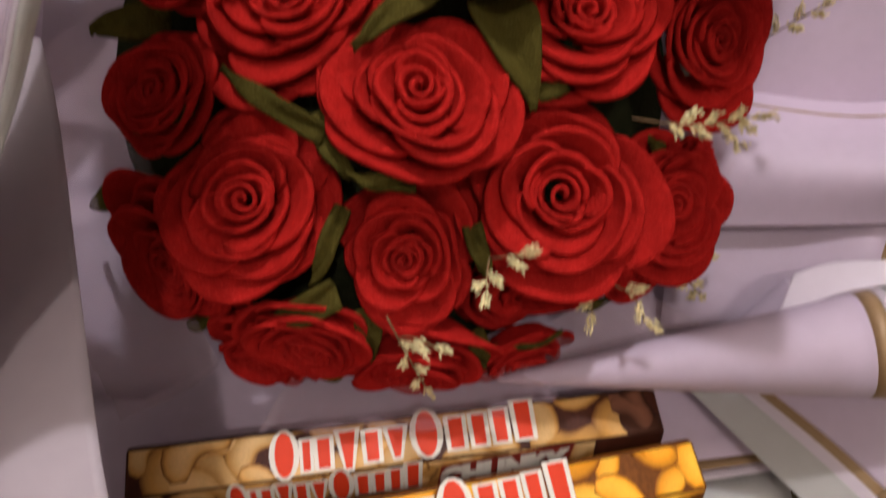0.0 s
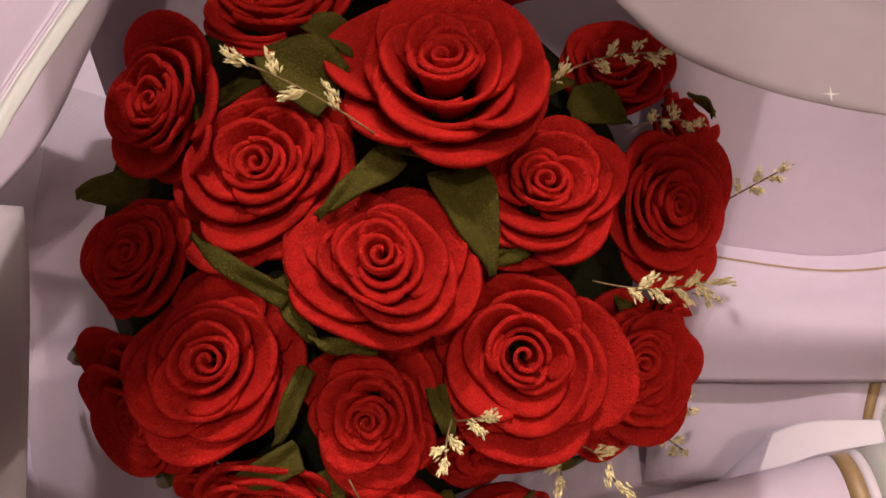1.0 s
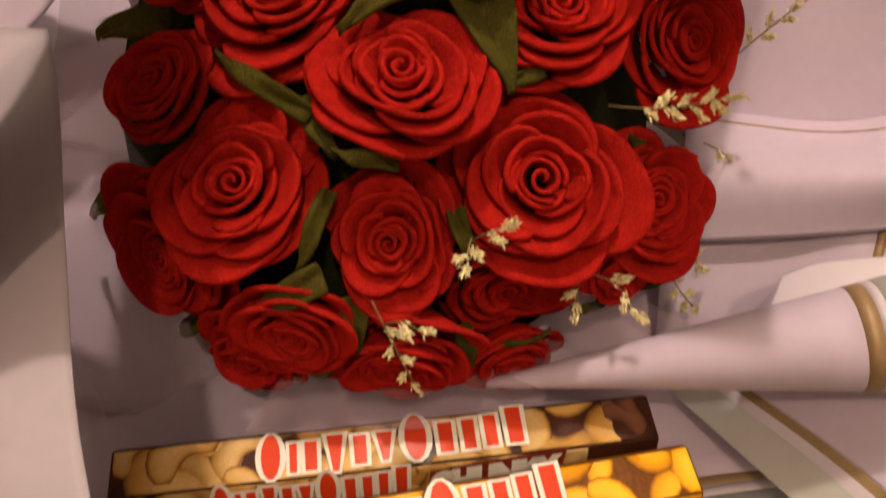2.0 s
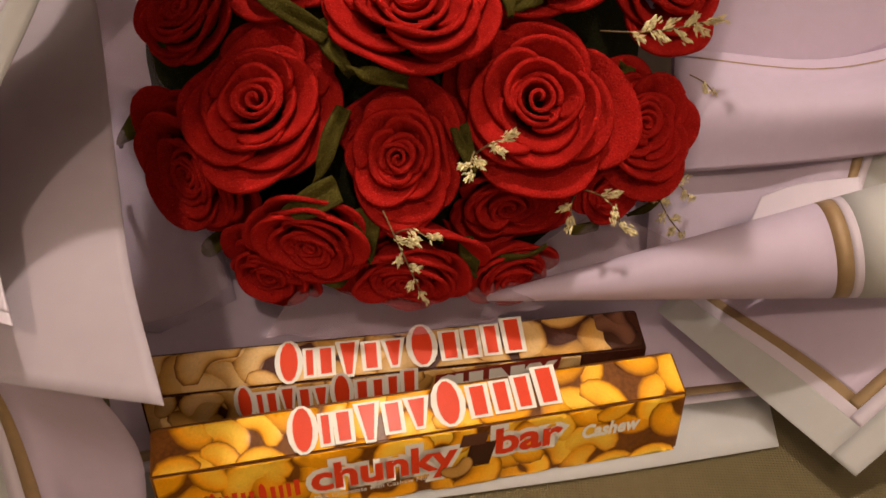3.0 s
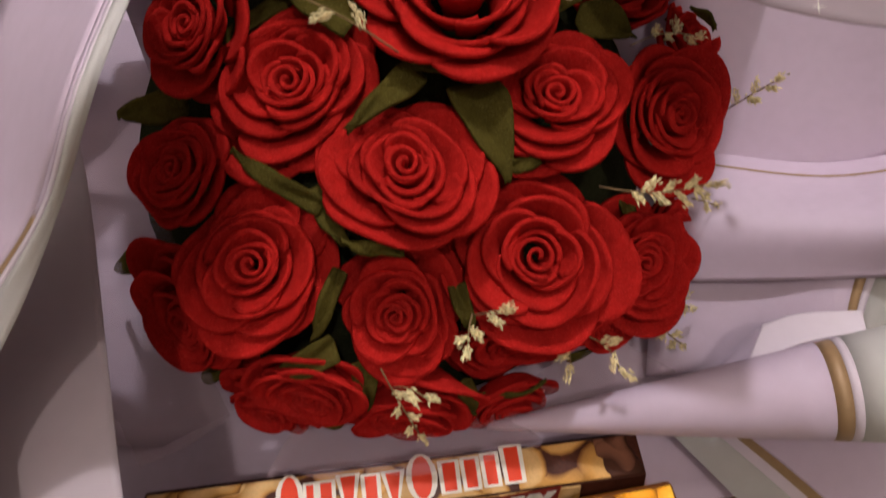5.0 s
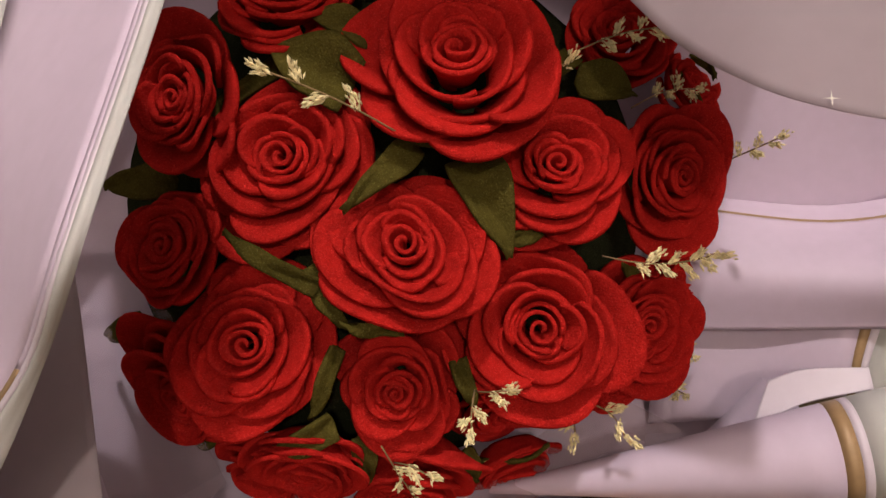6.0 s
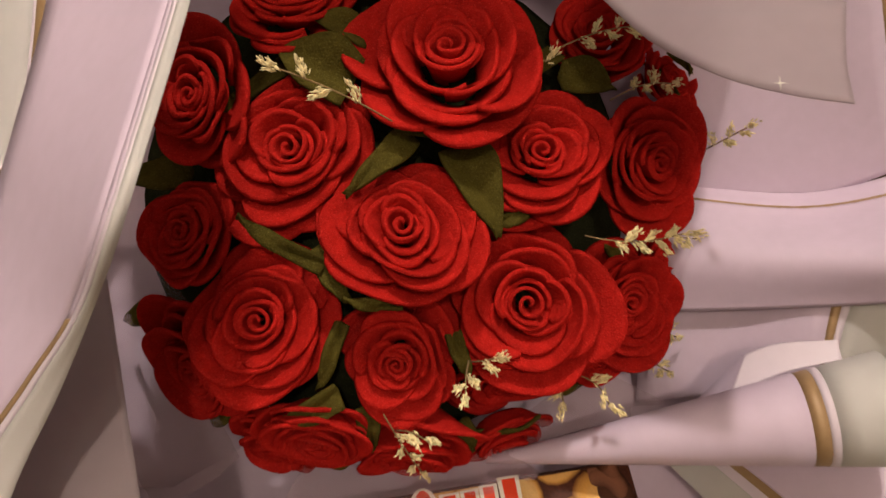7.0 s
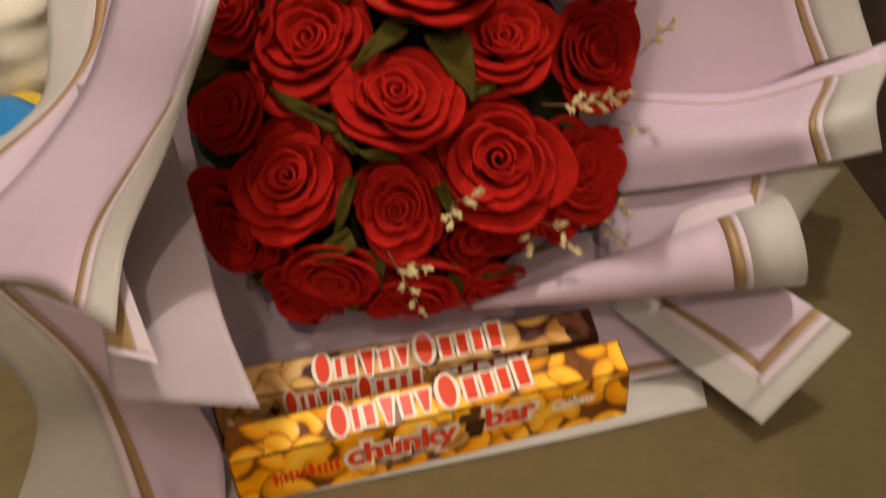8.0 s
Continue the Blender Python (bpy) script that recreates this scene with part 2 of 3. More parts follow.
def felt_rose(at, turn, rise, R, seed):
    """One felt rose, its face turned by turn to the side and rise upwards: a rolled coil, then rings of broad overlapping petals."""
    rnd = random.Random(seed)
    tr, rr = radians(turn), radians(rise)
    n = Vector((math.sin(tr) * math.cos(rr), -math.cos(tr) * math.cos(rr), math.sin(rr)))
    side = DX.cross(n).normalized()
    m = Matrix((side.cross(n), side, n)).transposed().to_4x4()
    rose = empty("felt_rose")
    rose.matrix_world = Matrix.Translation(at) @ m @ pose(0, 0, 0, 0, 0, rnd.uniform(0, 360))
    T = 0.0016
    ph = rnd.uniform(0, 6.28)
    turns = rnd.uniform(2.0, 2.6)

    def coil(a, b):
        th = a * turns * math.tau
        r = R * (0.03 + 0.23 * a ** 0.9)
        top = R * (0.20 + 0.03 * math.sin(2.3 * th + ph) * a + 0.03 * a)
        z = -0.10 * R + (top + 0.10 * R) * b
        r += R * (-0.05 * (1 - b) + 0.02 * a * math.sin(1.7 * th + ph))
        return (r * math.cos(th), r * math.sin(th), z)

    part("center_coil", grid_mesh(70, 5, coil, T * 0.8), RED, rose)
    # count, edge radius, edge height, run and drop of the visible face, outward curl
    rings = ((2, 0.28, 0.20, 0.08, 0.26, 0.02), (3, 0.40, 0.23, 0.13, 0.27, 0.04), (3, 0.54, 0.24, 0.18, 0.27, 0.08),
             (3, 0.69, 0.21, 0.24, 0.27, 0.13), (4, 0.85, 0.13, 0.32, 0.27, 0.20), (4, 1.01, 0.00, 0.42, 0.28, 0.22))
    start = rnd.uniform(0, 6.28)
    oval, lie = rnd.uniform(0.04, 0.11), rnd.uniform(0, 3.14)
    for k, (count, er, ez, run, drop, curl) in enumerate(rings):
        start += rnd.uniform(0.4, 1.2)
        cx, cy = rnd.uniform(-0.04, 0.04), rnd.uniform(-0.04, 0.04)
        for c in range(count):
            mid = start + (c + rnd.uniform(-0.16, 0.16)) * math.tau / count
            span = math.tau / count * rnd.uniform(0.60, 0.78)
            e, z1 = er * rnd.uniform(0.90, 1.07), ez + rnd.uniform(-0.06, 0.06)
            wob, wf, tip = rnd.uniform(0, 6.28), rnd.uniform(1.5, 3.2), rnd.uniform(-0.25, 0.25)
            amp = rnd.uniform(0.6, 1.9) * (0.016 + 0.012 * k)
            fold = rnd.choice((0, 0, 0.07, 0.10)) if k > 2 else 0.0
            fat = rnd.uniform(-0.2, 0.6)
            tuck = rnd.uniform(-0.09, 0.09) * er

            def petal(a, b):
                s = 2 * a - 1
                b2 = b * (1 - 0.30 * abs(s - tip * 0.4) ** 3)
                th = mid + s * span
                edge = e * (1 - (0.07 + 0.012 * k) * abs(s) ** 2.6) + tuck * s
                q = 1 - b2
                r = edge - run * (q + 0.25 * q * q)
                z = z1 - drop * (q + 0.5 * q * q) - curl * max(0.0, b2 - 0.45) ** 2
                z += 0.05 * s * (1 if k % 2 else -1) * b2
                w = (amp * math.sin(wf * s + wob) + 0.006 * math.sin(7.0 * s + 3 * wob)) * b2 * b2
                crease = fold * b2 ** 3 * math.exp(-((s - fat) / 0.40) ** 2)
                r += w - crease * 0.8
                r *= 1 + oval * math.cos(2 * (th - lie - 0.2 * k))
                z += 0.9 * w + crease
                off = 0.4 if k in (0, 5) else 1.0
                return (R * (r * math.cos(th) + cx * off), R * (r * math.sin(th) + cy * off), R * z)

            part("petal", grid_mesh(19, 9, petal, T), RED, rose)
    return tagged(rose, "deep red felt rose with rolled layered petals", "flower", "felt roses in the bouquet")


felt_rose((0.0019, 0.1970, 0.1526), -6, 60, 0.0289, 40)
felt_rose((0.0171, 0.2380, 0.1941), -1, 68, 0.0347, 41)
felt_rose((-0.0369, 0.2220, 0.1671), -16, 46, 0.0314, 42)
felt_rose((0.0501, 0.2256, 0.1622), 6, 56, 0.0283, 43)
felt_rose((0.0954, 0.2435, 0.1455), 36, 32, 0.0285, 44)
felt_rose((0.0459, 0.1951, 0.1189), 1, 37, 0.0326, 45)
felt_rose((0.0885, 0.2136, 0.0993), 20, 36, 0.0257, 46)
felt_rose((-0.0497, 0.1849, 0.1194), 1, 48, 0.0298, 47)
felt_rose((-0.0012, 0.1803, 0.1031), -6, 26, 0.0245, 48)
felt_rose((-0.0707, 0.2357, 0.1804), -32, 36, 0.0241, 49)
felt_rose((-0.0388, 0.2641, 0.2021), 7, 78, 0.0247, 50)
felt_rose((-0.0764, 0.2071, 0.1418), -31, 46, 0.0209, 51)
felt_rose((-0.0774, 0.1893, 0.0891), -29, 3, 0.0297, 52)
felt_rose((-0.0333, 0.1691, 0.0736), -6, -6, 0.0244, 53)
felt_rose((-0.0525, 0.1801, 0.0485), -18, -13, 0.0222, 54)
felt_rose((0.0011, 0.1754, 0.0538), -1, -18, 0.0282, 55)
felt_rose((0.0385, 0.1959, 0.0755), 10, -8, 0.0305, 56)
felt_rose((0.0419, 0.1873, 0.0449), 18, -18, 0.0210, 57)
felt_rose((0.0785, 0.2044, 0.0744), 23, 3, 0.0155, 58)
felt_rose((0.0779, 0.2887, 0.1764), 9, 69, 0.0241, 59)
felt_rose((0.1161, 0.3093, 0.1439), 53, 49, 0.0179, 60)
felt_rose((0.1146, 0.2616, 0.0760), 42, 28, 0.0154, 61)
felt_rose((-0.0041, 0.2871, 0.2109), -19, 84, 0.0191, 62)
felt_rose((0.0339, 0.3008, 0.2047), 61, 77, 0.0191, 63)

axis = Vector((0.017, -0.117, 0.079)).normalized()
e1 = axis.orthogonal().normalized()
e2 = axis.cross(e1)


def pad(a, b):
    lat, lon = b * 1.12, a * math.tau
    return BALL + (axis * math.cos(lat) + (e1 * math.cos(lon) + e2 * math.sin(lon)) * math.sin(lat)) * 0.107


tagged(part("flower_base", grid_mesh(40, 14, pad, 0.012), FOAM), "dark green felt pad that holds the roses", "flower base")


def felt_leaf(p0, p1, width):
    """A pointed felt leaf from its base to its tip, lying on the ball of flowers."""
    p0, p1 = Vector(p0), Vector(p1)
    d = p1 - p0
    n = ((p0 - BALL).normalized() + (p1 - BALL).normalized()).normalized()
    s = d.cross(n).normalized()
    n = s.cross(d).normalized()
    rnd = random.Random(int(abs(p0.x * 9000 + p1.z * 7000)))
    cup, twist, ph = rnd.uniform(0.15, 0.55), rnd.uniform(-0.4, 0.4), rnd.uniform(0, 6.28)

    def f(a, b):
        t = 2 * b - 1
        half = width * 1.05 * (0.20 + a) ** 0.45 * (1.0005 - a) ** 0.85 * (1 + 0.07 * math.sin(9 * a + ph + t))
        return p0 + d * a + s * (t * half) + n * (cup * half * abs(t) + twist * half * t + 0.10 * d.length * math.sin(a * math.pi) + 0.0010 * math.sin(7 * a + 2 * t + ph))

    leaf = part("felt_leaf", grid_mesh(14, 7, f, 0.0013), GREEN)
    tagged(leaf, "olive green felt leaf tucked between the roses", "leaf", "felt leaves in the bouquet")


felt_leaf((-0.0156, 0.2341, 0.1850), (-0.0420, 0.2422, 0.1949), 0.0190)
felt_leaf((-0.0121, 0.2521, 0.1932), (-0.0290, 0.2531, 0.2005), 0.0124)
felt_leaf((-0.0396, 0.2532, 0.1841), (-0.0798, 0.2256, 0.1533), 0.0070)
felt_leaf((0.0045, 0.2204, 0.1738), (-0.0168, 0.2001, 0.1643), 0.0087)
felt_leaf((0.0001, 0.2220, 0.1773), (0.0253, 0.2155, 0.1744), 0.0053)
felt_leaf((0.0201, 0.2199, 0.1691), (0.0343, 0.1983, 0.1476), 0.0162)
felt_leaf((0.0330, 0.2074, 0.1466), (0.0452, 0.2070, 0.1503), 0.0052)
felt_leaf((-0.0247, 0.1894, 0.1424), (-0.0536, 0.1971, 0.1580), 0.0058)
felt_leaf((-0.0278, 0.1963, 0.1438), (-0.0169, 0.1819, 0.1330), 0.0072)
felt_leaf((0.0011, 0.1839, 0.1306), (-0.0179, 0.1783, 0.1371), 0.0050)
felt_leaf((-0.0204, 0.1851, 0.1190), (-0.0304, 0.1728, 0.0947), 0.0056)
felt_leaf((-0.0225, 0.1722, 0.0957), (-0.0431, 0.1668, 0.0865), 0.0094)
felt_leaf((-0.0676, 0.2053, 0.1405), (-0.0860, 0.2016, 0.1307), 0.0090)
felt_leaf((-0.0755, 0.2267, 0.1545), (-0.1053, 0.2343, 0.1447), 0.0110)
felt_leaf((-0.0853, 0.2018, 0.0979), (-0.0694, 0.1845, 0.0942), 0.0072)
felt_leaf((-0.0961, 0.2140, 0.0987), (-0.1245, 0.2297, 0.0710), 0.0078)
felt_leaf((0.0790, 0.2292, 0.1186), (0.0851, 0.2192, 0.1047), 0.0061)
felt_leaf((0.1158, 0.2386, 0.0647), (0.0952, 0.2280, 0.0444), 0.0103)
felt_leaf((0.0185, 0.1859, 0.1126), (0.0245, 0.1768, 0.0987), 0.0063)
felt_leaf((0.0562, 0.2643, 0.1805), (0.0351, 0.2328, 0.1832), 0.0074)
felt_leaf((0.0588, 0.2604, 0.1729), (0.0820, 0.2661, 0.1649), 0.0117)
felt_leaf((0.1184, 0.3012, 0.1362), (0.1062, 0.3156, 0.1494), 0.0103)
felt_leaf((0.1142, 0.3114, 0.1550), (0.1237, 0.3021, 0.1509), 0.0055)
felt_leaf((-0.0131, 0.1748, 0.0852), (-0.0113, 0.1679, 0.0640), 0.0077)
felt_leaf((-0.0219, 0.1738, 0.0572), (-0.0345, 0.1684, 0.0545), 0.0088)
felt_leaf((0.0228, 0.1796, 0.0683), (0.0273, 0.1755, 0.0518), 0.0062)
felt_leaf((0.0285, 0.1840, 0.0539), (0.0552, 0.1874, 0.0598), 0.0100)
felt_leaf((0.0665, 0.2077, 0.0858), (0.0537, 0.1907, 0.0865), 0.0065)
felt_leaf((0.0824, 0.2303, 0.0452), (0.0642, 0.2006, 0.0577), 0.0080)
felt_leaf((-0.0742, 0.1965, 0.0519), (-0.0865, 0.1986, 0.0397), 0.0071)


def dried_sprig(a, b, clusters, seed):
    """A thin dry stem with small tufts of pale florets."""
    rnd = random.Random(seed)
    sprig = empty("dried_sprig")
    a, b = Vector(a), Vector(b)
    size = 0.0052
    bend = (b - a).cross(DN).normalized() * rnd.uniform(-0.004, 0.004) + DN * 0.003
    at = lambda t: a.lerp(b, t) + bend * math.sin(t * math.pi)
    part("stem", tube(bmesh.new(), [at(i / 8) for i in range(9)], 0.0003, 5), STEM, sprig)
    along = (b - a).normalized()
    for c in range(clusters):
        t = 1 - 0.75 * c / max(1, clusters - 0.5)
        root = at(t)
        out = (along + (b - a).cross(DN).normalized() * (0.9 if c % 2 else -0.9) * (0 if c == 0 else 1)).normalized()
        bm = bmesh.new()
        reach = size * rnd.uniform(0.75, 1.25)
        tube(bm, [root, root + out * reach * 0.7], 0.0003, 4)
        for k in range(34):
            d = (out + Vector((rnd.gauss(0, 0.30), rnd.gauss(0, 0.30), rnd.gauss(0, 0.30)))).normalized()
            base = root + out * reach * rnd.uniform(0.0, 0.9) + Vector((rnd.gauss(0, 0.12), rnd.gauss(0, 0.12), rnd.gauss(0, 0.12))) * reach
            ln = rnd.uniform(0.0018, 0.0031)
            e1 = d.orthogonal().normalized()
            e2 = d.cross(e1)
            ring = [bm.verts.new(base + d * ln * 0.55 + (e1 * math.cos(q) + e2 * math.sin(q)) * 0.00042) for q in (0, 1.57, 3.14, 4.71)]
            lo, hi = bm.verts.new(base), bm.verts.new(base + d * ln)
            for q in range(4):
                bm.faces.new((lo, ring[(q + 1) % 4], ring[q])), bm.faces.new((hi, ring[q], ring[(q + 1) % 4]))
        part("floret_tuft", bm, BUD, sprig, smooth=False)
    return tagged(sprig, "pale dried filler flower sprig among the roses", "dried flower", "dried sprigs in the bouquet")


dried_sprig((0.0008, 0.2121, 0.1840), (-0.0335, 0.2063, 0.2075), 4, 5)
dried_sprig((0.0664, 0.2083, 0.1392), (0.0986, 0.2011, 0.1466), 8, 6)
dried_sprig((0.0549, 0.2528, 0.1886), (0.0892, 0.2729, 0.1883), 6, 7)
dried_sprig((0.0777, 0.2503, 0.1697), (0.1099, 0.2824, 0.1580), 5, 8)
dried_sprig((0.1283, 0.2838, 0.1213), (0.1355, 0.2575, 0.1530), 5, 9)
dried_sprig((0.0245, 0.1750, 0.1098), (0.0231, 0.1584, 0.1129), 3, 10)
dried_sprig((0.0251, 0.1750, 0.1092), (0.0331, 0.1683, 0.1190), 2, 11)
dried_sprig((-0.0063, 0.1664, 0.0898), (0.0068, 0.1648, 0.0539), 5, 12)
dried_sprig((-0.0022, 0.1660, 0.0801), (0.0088, 0.1585, 0.0856), 2, 13)
dried_sprig((0.0638, 0.1886, 0.0863), (0.0793, 0.1794, 0.0782), 3, 14)
dried_sprig((0.0984, 0.2190, 0.0780), (0.1210, 0.2299, 0.0352), 6, 15)
dried_sprig((0.1015, 0.2231, 0.0711), (0.1245, 0.2405, 0.0475), 4, 16)
dried_sprig((0.1144, 0.2494, 0.1029), (0.1313, 0.2653, 0.0874), 2, 17)
dried_sprig((0.0499, 0.2410, 0.1849), (0.0521, 0.2399, 0.1921), 1, 18)
dried_sprig((0.0634, 0.1881, 0.0840), (0.0612, 0.1784, 0.0811), 2, 19)


# ---- wrapping paper ----
def spline(ks, t):
    """Catmull-Rom through the points ks at t from 0 to 1."""
    x = min(max(t, 0.0), 1.0) * (len(ks) - 1)
    i = min(int(x), len(ks) - 2)
    x -= i
    p1, p2 = ks[i], ks[i + 1]
    p0 = ks[i - 1] if i else p1 * 2 - p2
    p3 = ks[i + 2] if i + 2 < len(ks) else p2 * 2 - p1
    return 0.5 * (2 * p1 + (p2 - p0) * x + (2 * p0 - 5 * p1 + 4 * p2 - p3) * x * x + (3 * p1 - p0 - 3 * p2 + p3) * x ** 3)


def patch(rows):
    """A smooth sheet through rows of points: v runs over the rows, u along them."""
    rows = [[Vector(p) for p in row] for row in rows]
    return lambda u, v: spline([spline(r, u) for r in rows], v)


def bands(thing, f, regions, nu=30, nv=10, thick=0.0004):
    """Parts of one sheet: each region (name, material, u0, u1, v0, v1, lift towards its front)."""
    for name, mat, u0, u1, v0, v1, lift in regions:
        def g(a, b):
            u, v = u0 + (u1 - u0) * a, v0 + (v1 - v0) * b
            p = f(u, v)
            if not lift:
                return p
            n = (f(min(u + 0.01, 1), v) - f(max(u - 0.01, 0), v)).cross(f(u, min(v + 0.01, 1)) - f(u, max(v - 0.01, 0))).normalized()
            return p + n * lift
        part(name, grid_mesh(nu, max(3, int(nv * (v1 - v0) + 2)), g, thick), mat, thing)


def paper(label, f, regions, nu=30, nv=14):
    thing = empty("wrapping_paper")
    bands(thing, f, regions, nu, nv)
    return tagged(thing, label, "wrapping paper", "sheets of wrapping paper round the bouquet")


def edged(v, w=0.035, m=0.03, u0=0.0, u1=1.0):
    """Paper up to v, a gold stripe w wide on it, a pale margin and a frosted outer border."""
    return [("paper_panel", PAPER, u0, u1, 0.0, v, 0.0), ("gold_stripe", GOLD, u0, u1, v, v + w, 0.0),
            ("pale_margin", PALE, u0, u1, v + w, v + w + m, 0.0), ("frosted_border", FROST, u0, u1, v + w + m, 1.0, 0.0)]


# left_back
paper("lavender wrapping sheet behind the roses", patch([
    [(-0.112, 0.417, 0.154), (-0.113, 0.354, 0.115), (-0.109, 0.298, 0.071), (-0.097, 0.246, 0.029), (-0.076, 0.201, -0.019)],
    [(-0.156, 0.397, 0.162), (-0.162, 0.336, 0.126), (-0.157, 0.275, 0.091), (-0.146, 0.229, 0.049), (-0.131, 0.187, 0.004)],
    [(-0.200, 0.387, 0.166), (-0.192, 0.318, 0.136), (-0.184, 0.260, 0.104), (-0.171, 0.217, 0.065), (-0.152, 0.177, 0.023)]]),
    [("paper_panel", PAPER, 0.0, 1.0, 0.0, 1.0, 0.0)])
# back_sheet
paper("lavender wrapping sheet with gold stripe behind the roses", patch([
    [(0.104, 0.335, 0.209), (0.111, 0.315, 0.141), (0.122, 0.299, 0.077)],
    [(0.163, 0.334, 0.207), (0.178, 0.314, 0.139), (0.185, 0.296, 0.081)],
    [(0.198, 0.324, 0.195), (0.216, 0.304, 0.142), (0.233, 0.293, 0.108)],
    [(0.227, 0.323, 0.194), (0.251, 0.303, 0.141), (0.264, 0.293, 0.115)]]),
    edged(0.667))
# middle_fold
paper("lavender paper fold with gold stripe and frosted rim", patch([
    [(0.121, 0.304, 0.090), (0.119, 0.290, 0.089), (0.116, 0.265, 0.076), (0.118, 0.253, 0.051)],
    [(0.190, 0.297, 0.089), (0.184, 0.279, 0.091), (0.174, 0.247, 0.093), (0.176, 0.238, 0.070)],
    [(0.237, 0.293, 0.107), (0.230, 0.273, 0.107), (0.207, 0.234, 0.108), (0.214, 0.225, 0.088)],
    [(0.271, 0.296, 0.119), (0.267, 0.280, 0.115), (0.239, 0.236, 0.118), (0.245, 0.225, 0.095)]]),
    edged(0.667, u0=0.27) + [("paper_edge", PAPER, 0.0, 0.24, 0.0, 1.0, 0.0), ("gold_edge", GOLD, 0.24, 0.27, 0.05, 0.70, 0.0), ("paper_edge", PAPER, 0.24, 0.27, 0.70, 1.0, 0.0)])
# the free corner of the rolled sheet; PALE here paints in the lamp light on it
paper("free corner of the rolled paper cone, coloured pale as a lit patch", patch([
    [(0.132, 0.192, 0.064), (0.152, 0.199, 0.072), (0.176, 0.200, 0.080)],
    [(0.143, 0.212, 0.069), (0.156, 0.213, 0.075), (0.176, 0.208, 0.083)]]),
    [("paper_panel", PALE, 0.0, 1.0, 0.0, 1.0, 0.0)])
# lower_strip
paper("lavender paper strip with gold stripe between two folds", patch([
    [(0.112, 0.264, 0.052), (0.112, 0.251, 0.030), (0.112, 0.235, 0.004)],
    [(0.154, 0.254, 0.060), (0.153, 0.241, 0.045), (0.150, 0.226, 0.024)],
    [(0.191, 0.240, 0.077), (0.188, 0.230, 0.063), (0.187, 0.221, 0.048)],
    [(0.233, 0.234, 0.078), (0.221, 0.228, 0.060), (0.212, 0.222, 0.041)]]),
    edged(0.65))
# near_flap
paper("lavender paper flap hanging over the chocolate bars", patch([
    [(-0.156, 0.243, 0.165), (-0.134, 0.192, 0.153), (-0.116, 0.132, 0.138), (-0.104, 0.095, 0.126), (-0.095, 0.068, 0.114)],
    [(-0.137, 0.238, 0.167), (-0.112, 0.189, 0.156), (-0.092, 0.128, 0.140), (-0.080, 0.091, 0.129), (-0.068, 0.062, 0.117)],
    [(-0.124, 0.238, 0.167), (-0.097, 0.188, 0.156), (-0.072, 0.125, 0.140), (-0.058, 0.089, 0.129), (-0.042, 0.057, 0.120)]]),
    [("paper_panel", FILM, 0.17, 1.0, 0.0, 1.0, 0.0)])
# gold_corner
paper("folded paper corner with a wide gold stripe", patch([
    [(-0.096, 0.097, 0.156), (-0.093, 0.082, 0.145), (-0.091, 0.070, 0.135)],
    [(-0.090, 0.097, 0.156), (-0.082, 0.081, 0.145), (-0.074, 0.066, 0.133)]]),
    [("gold_stripe", GOLD, 0.0, 0.93, 0.0, 0.62, 0.0), ("pale_margin", PALE, 0.0, 0.93, 0.62, 1.0, 0.0), ("pale_margin", PALE, 0.93, 1.0, 0.0, 1.0, 0.0)])
# ruffle
paper("wavy lavender paper ruffle with gold stripe and frosted rim", patch([
    [(-0.037, 0.196, 0.263), (-0.040, 0.159, 0.247), (-0.040, 0.110, 0.236), (-0.054, 0.107, 0.210), (-0.066, 0.102, 0.189), (-0.082, 0.089, 0.163), (-0.085, 0.069, 0.145)],
    [(-0.041, 0.196, 0.263), (-0.044, 0.159, 0.247), (-0.044, 0.110, 0.235), (-0.058, 0.107, 0.209), (-0.073, 0.103, 0.190), (-0.092, 0.093, 0.167), (-0.098, 0.076, 0.150)],
    [(-0.058, 0.219, 0.259), (-0.062, 0.178, 0.240), (-0.063, 0.136, 0.225), (-0.081, 0.123, 0.195), (-0.093, 0.113, 0.181), (-0.111, 0.103, 0.165), (-0.116, 0.088, 0.150)],
    [(-0.099, 0.252, 0.251), (-0.095, 0.206, 0.229), (-0.096, 0.170, 0.211), (-0.109, 0.155, 0.186), (-0.129, 0.137, 0.166), (-0.150, 0.123, 0.150), (-0.162, 0.107, 0.135)]]),
    [("frosted_border", FROST, 0.0, 1.0, 0.0, 0.27, 0.0), ("pale_margin", PALE, 0.0, 1.0, 0.27, 0.32, 0.0), ("gold_stripe", GOLD, 0.52, 1.0, 0.32, 0.36, 0.0), ("paper_panel", PAPER, 0.0, 0.52, 0.32, 0.36, 0.0), ("paper_panel", PAPER, 0.0, 1.0, 0.36, 1.0, 0.0)])
# outer_ruffle
paper("outer lavender paper ruffle with gold stripe and frosted rim", patch([
    [(-0.098, 0.314, 0.208), (-0.113, 0.288, 0.179), (-0.130, 0.254, 0.147), (-0.155, 0.211, 0.129), (-0.179, 0.175, 0.118)],
    [(-0.138, 0.309, 0.211), (-0.140, 0.275, 0.179), (-0.145, 0.248, 0.156), (-0.160, 0.220, 0.140), (-0.186, 0.189, 0.127)],
    [(-0.169, 0.310, 0.211), (-0.172, 0.280, 0.178), (-0.172, 0.242, 0.141), (-0.181, 0.220, 0.131), (-0.203, 0.200, 0.124)]]),
    edged(0.48, 0.10, 0.02))
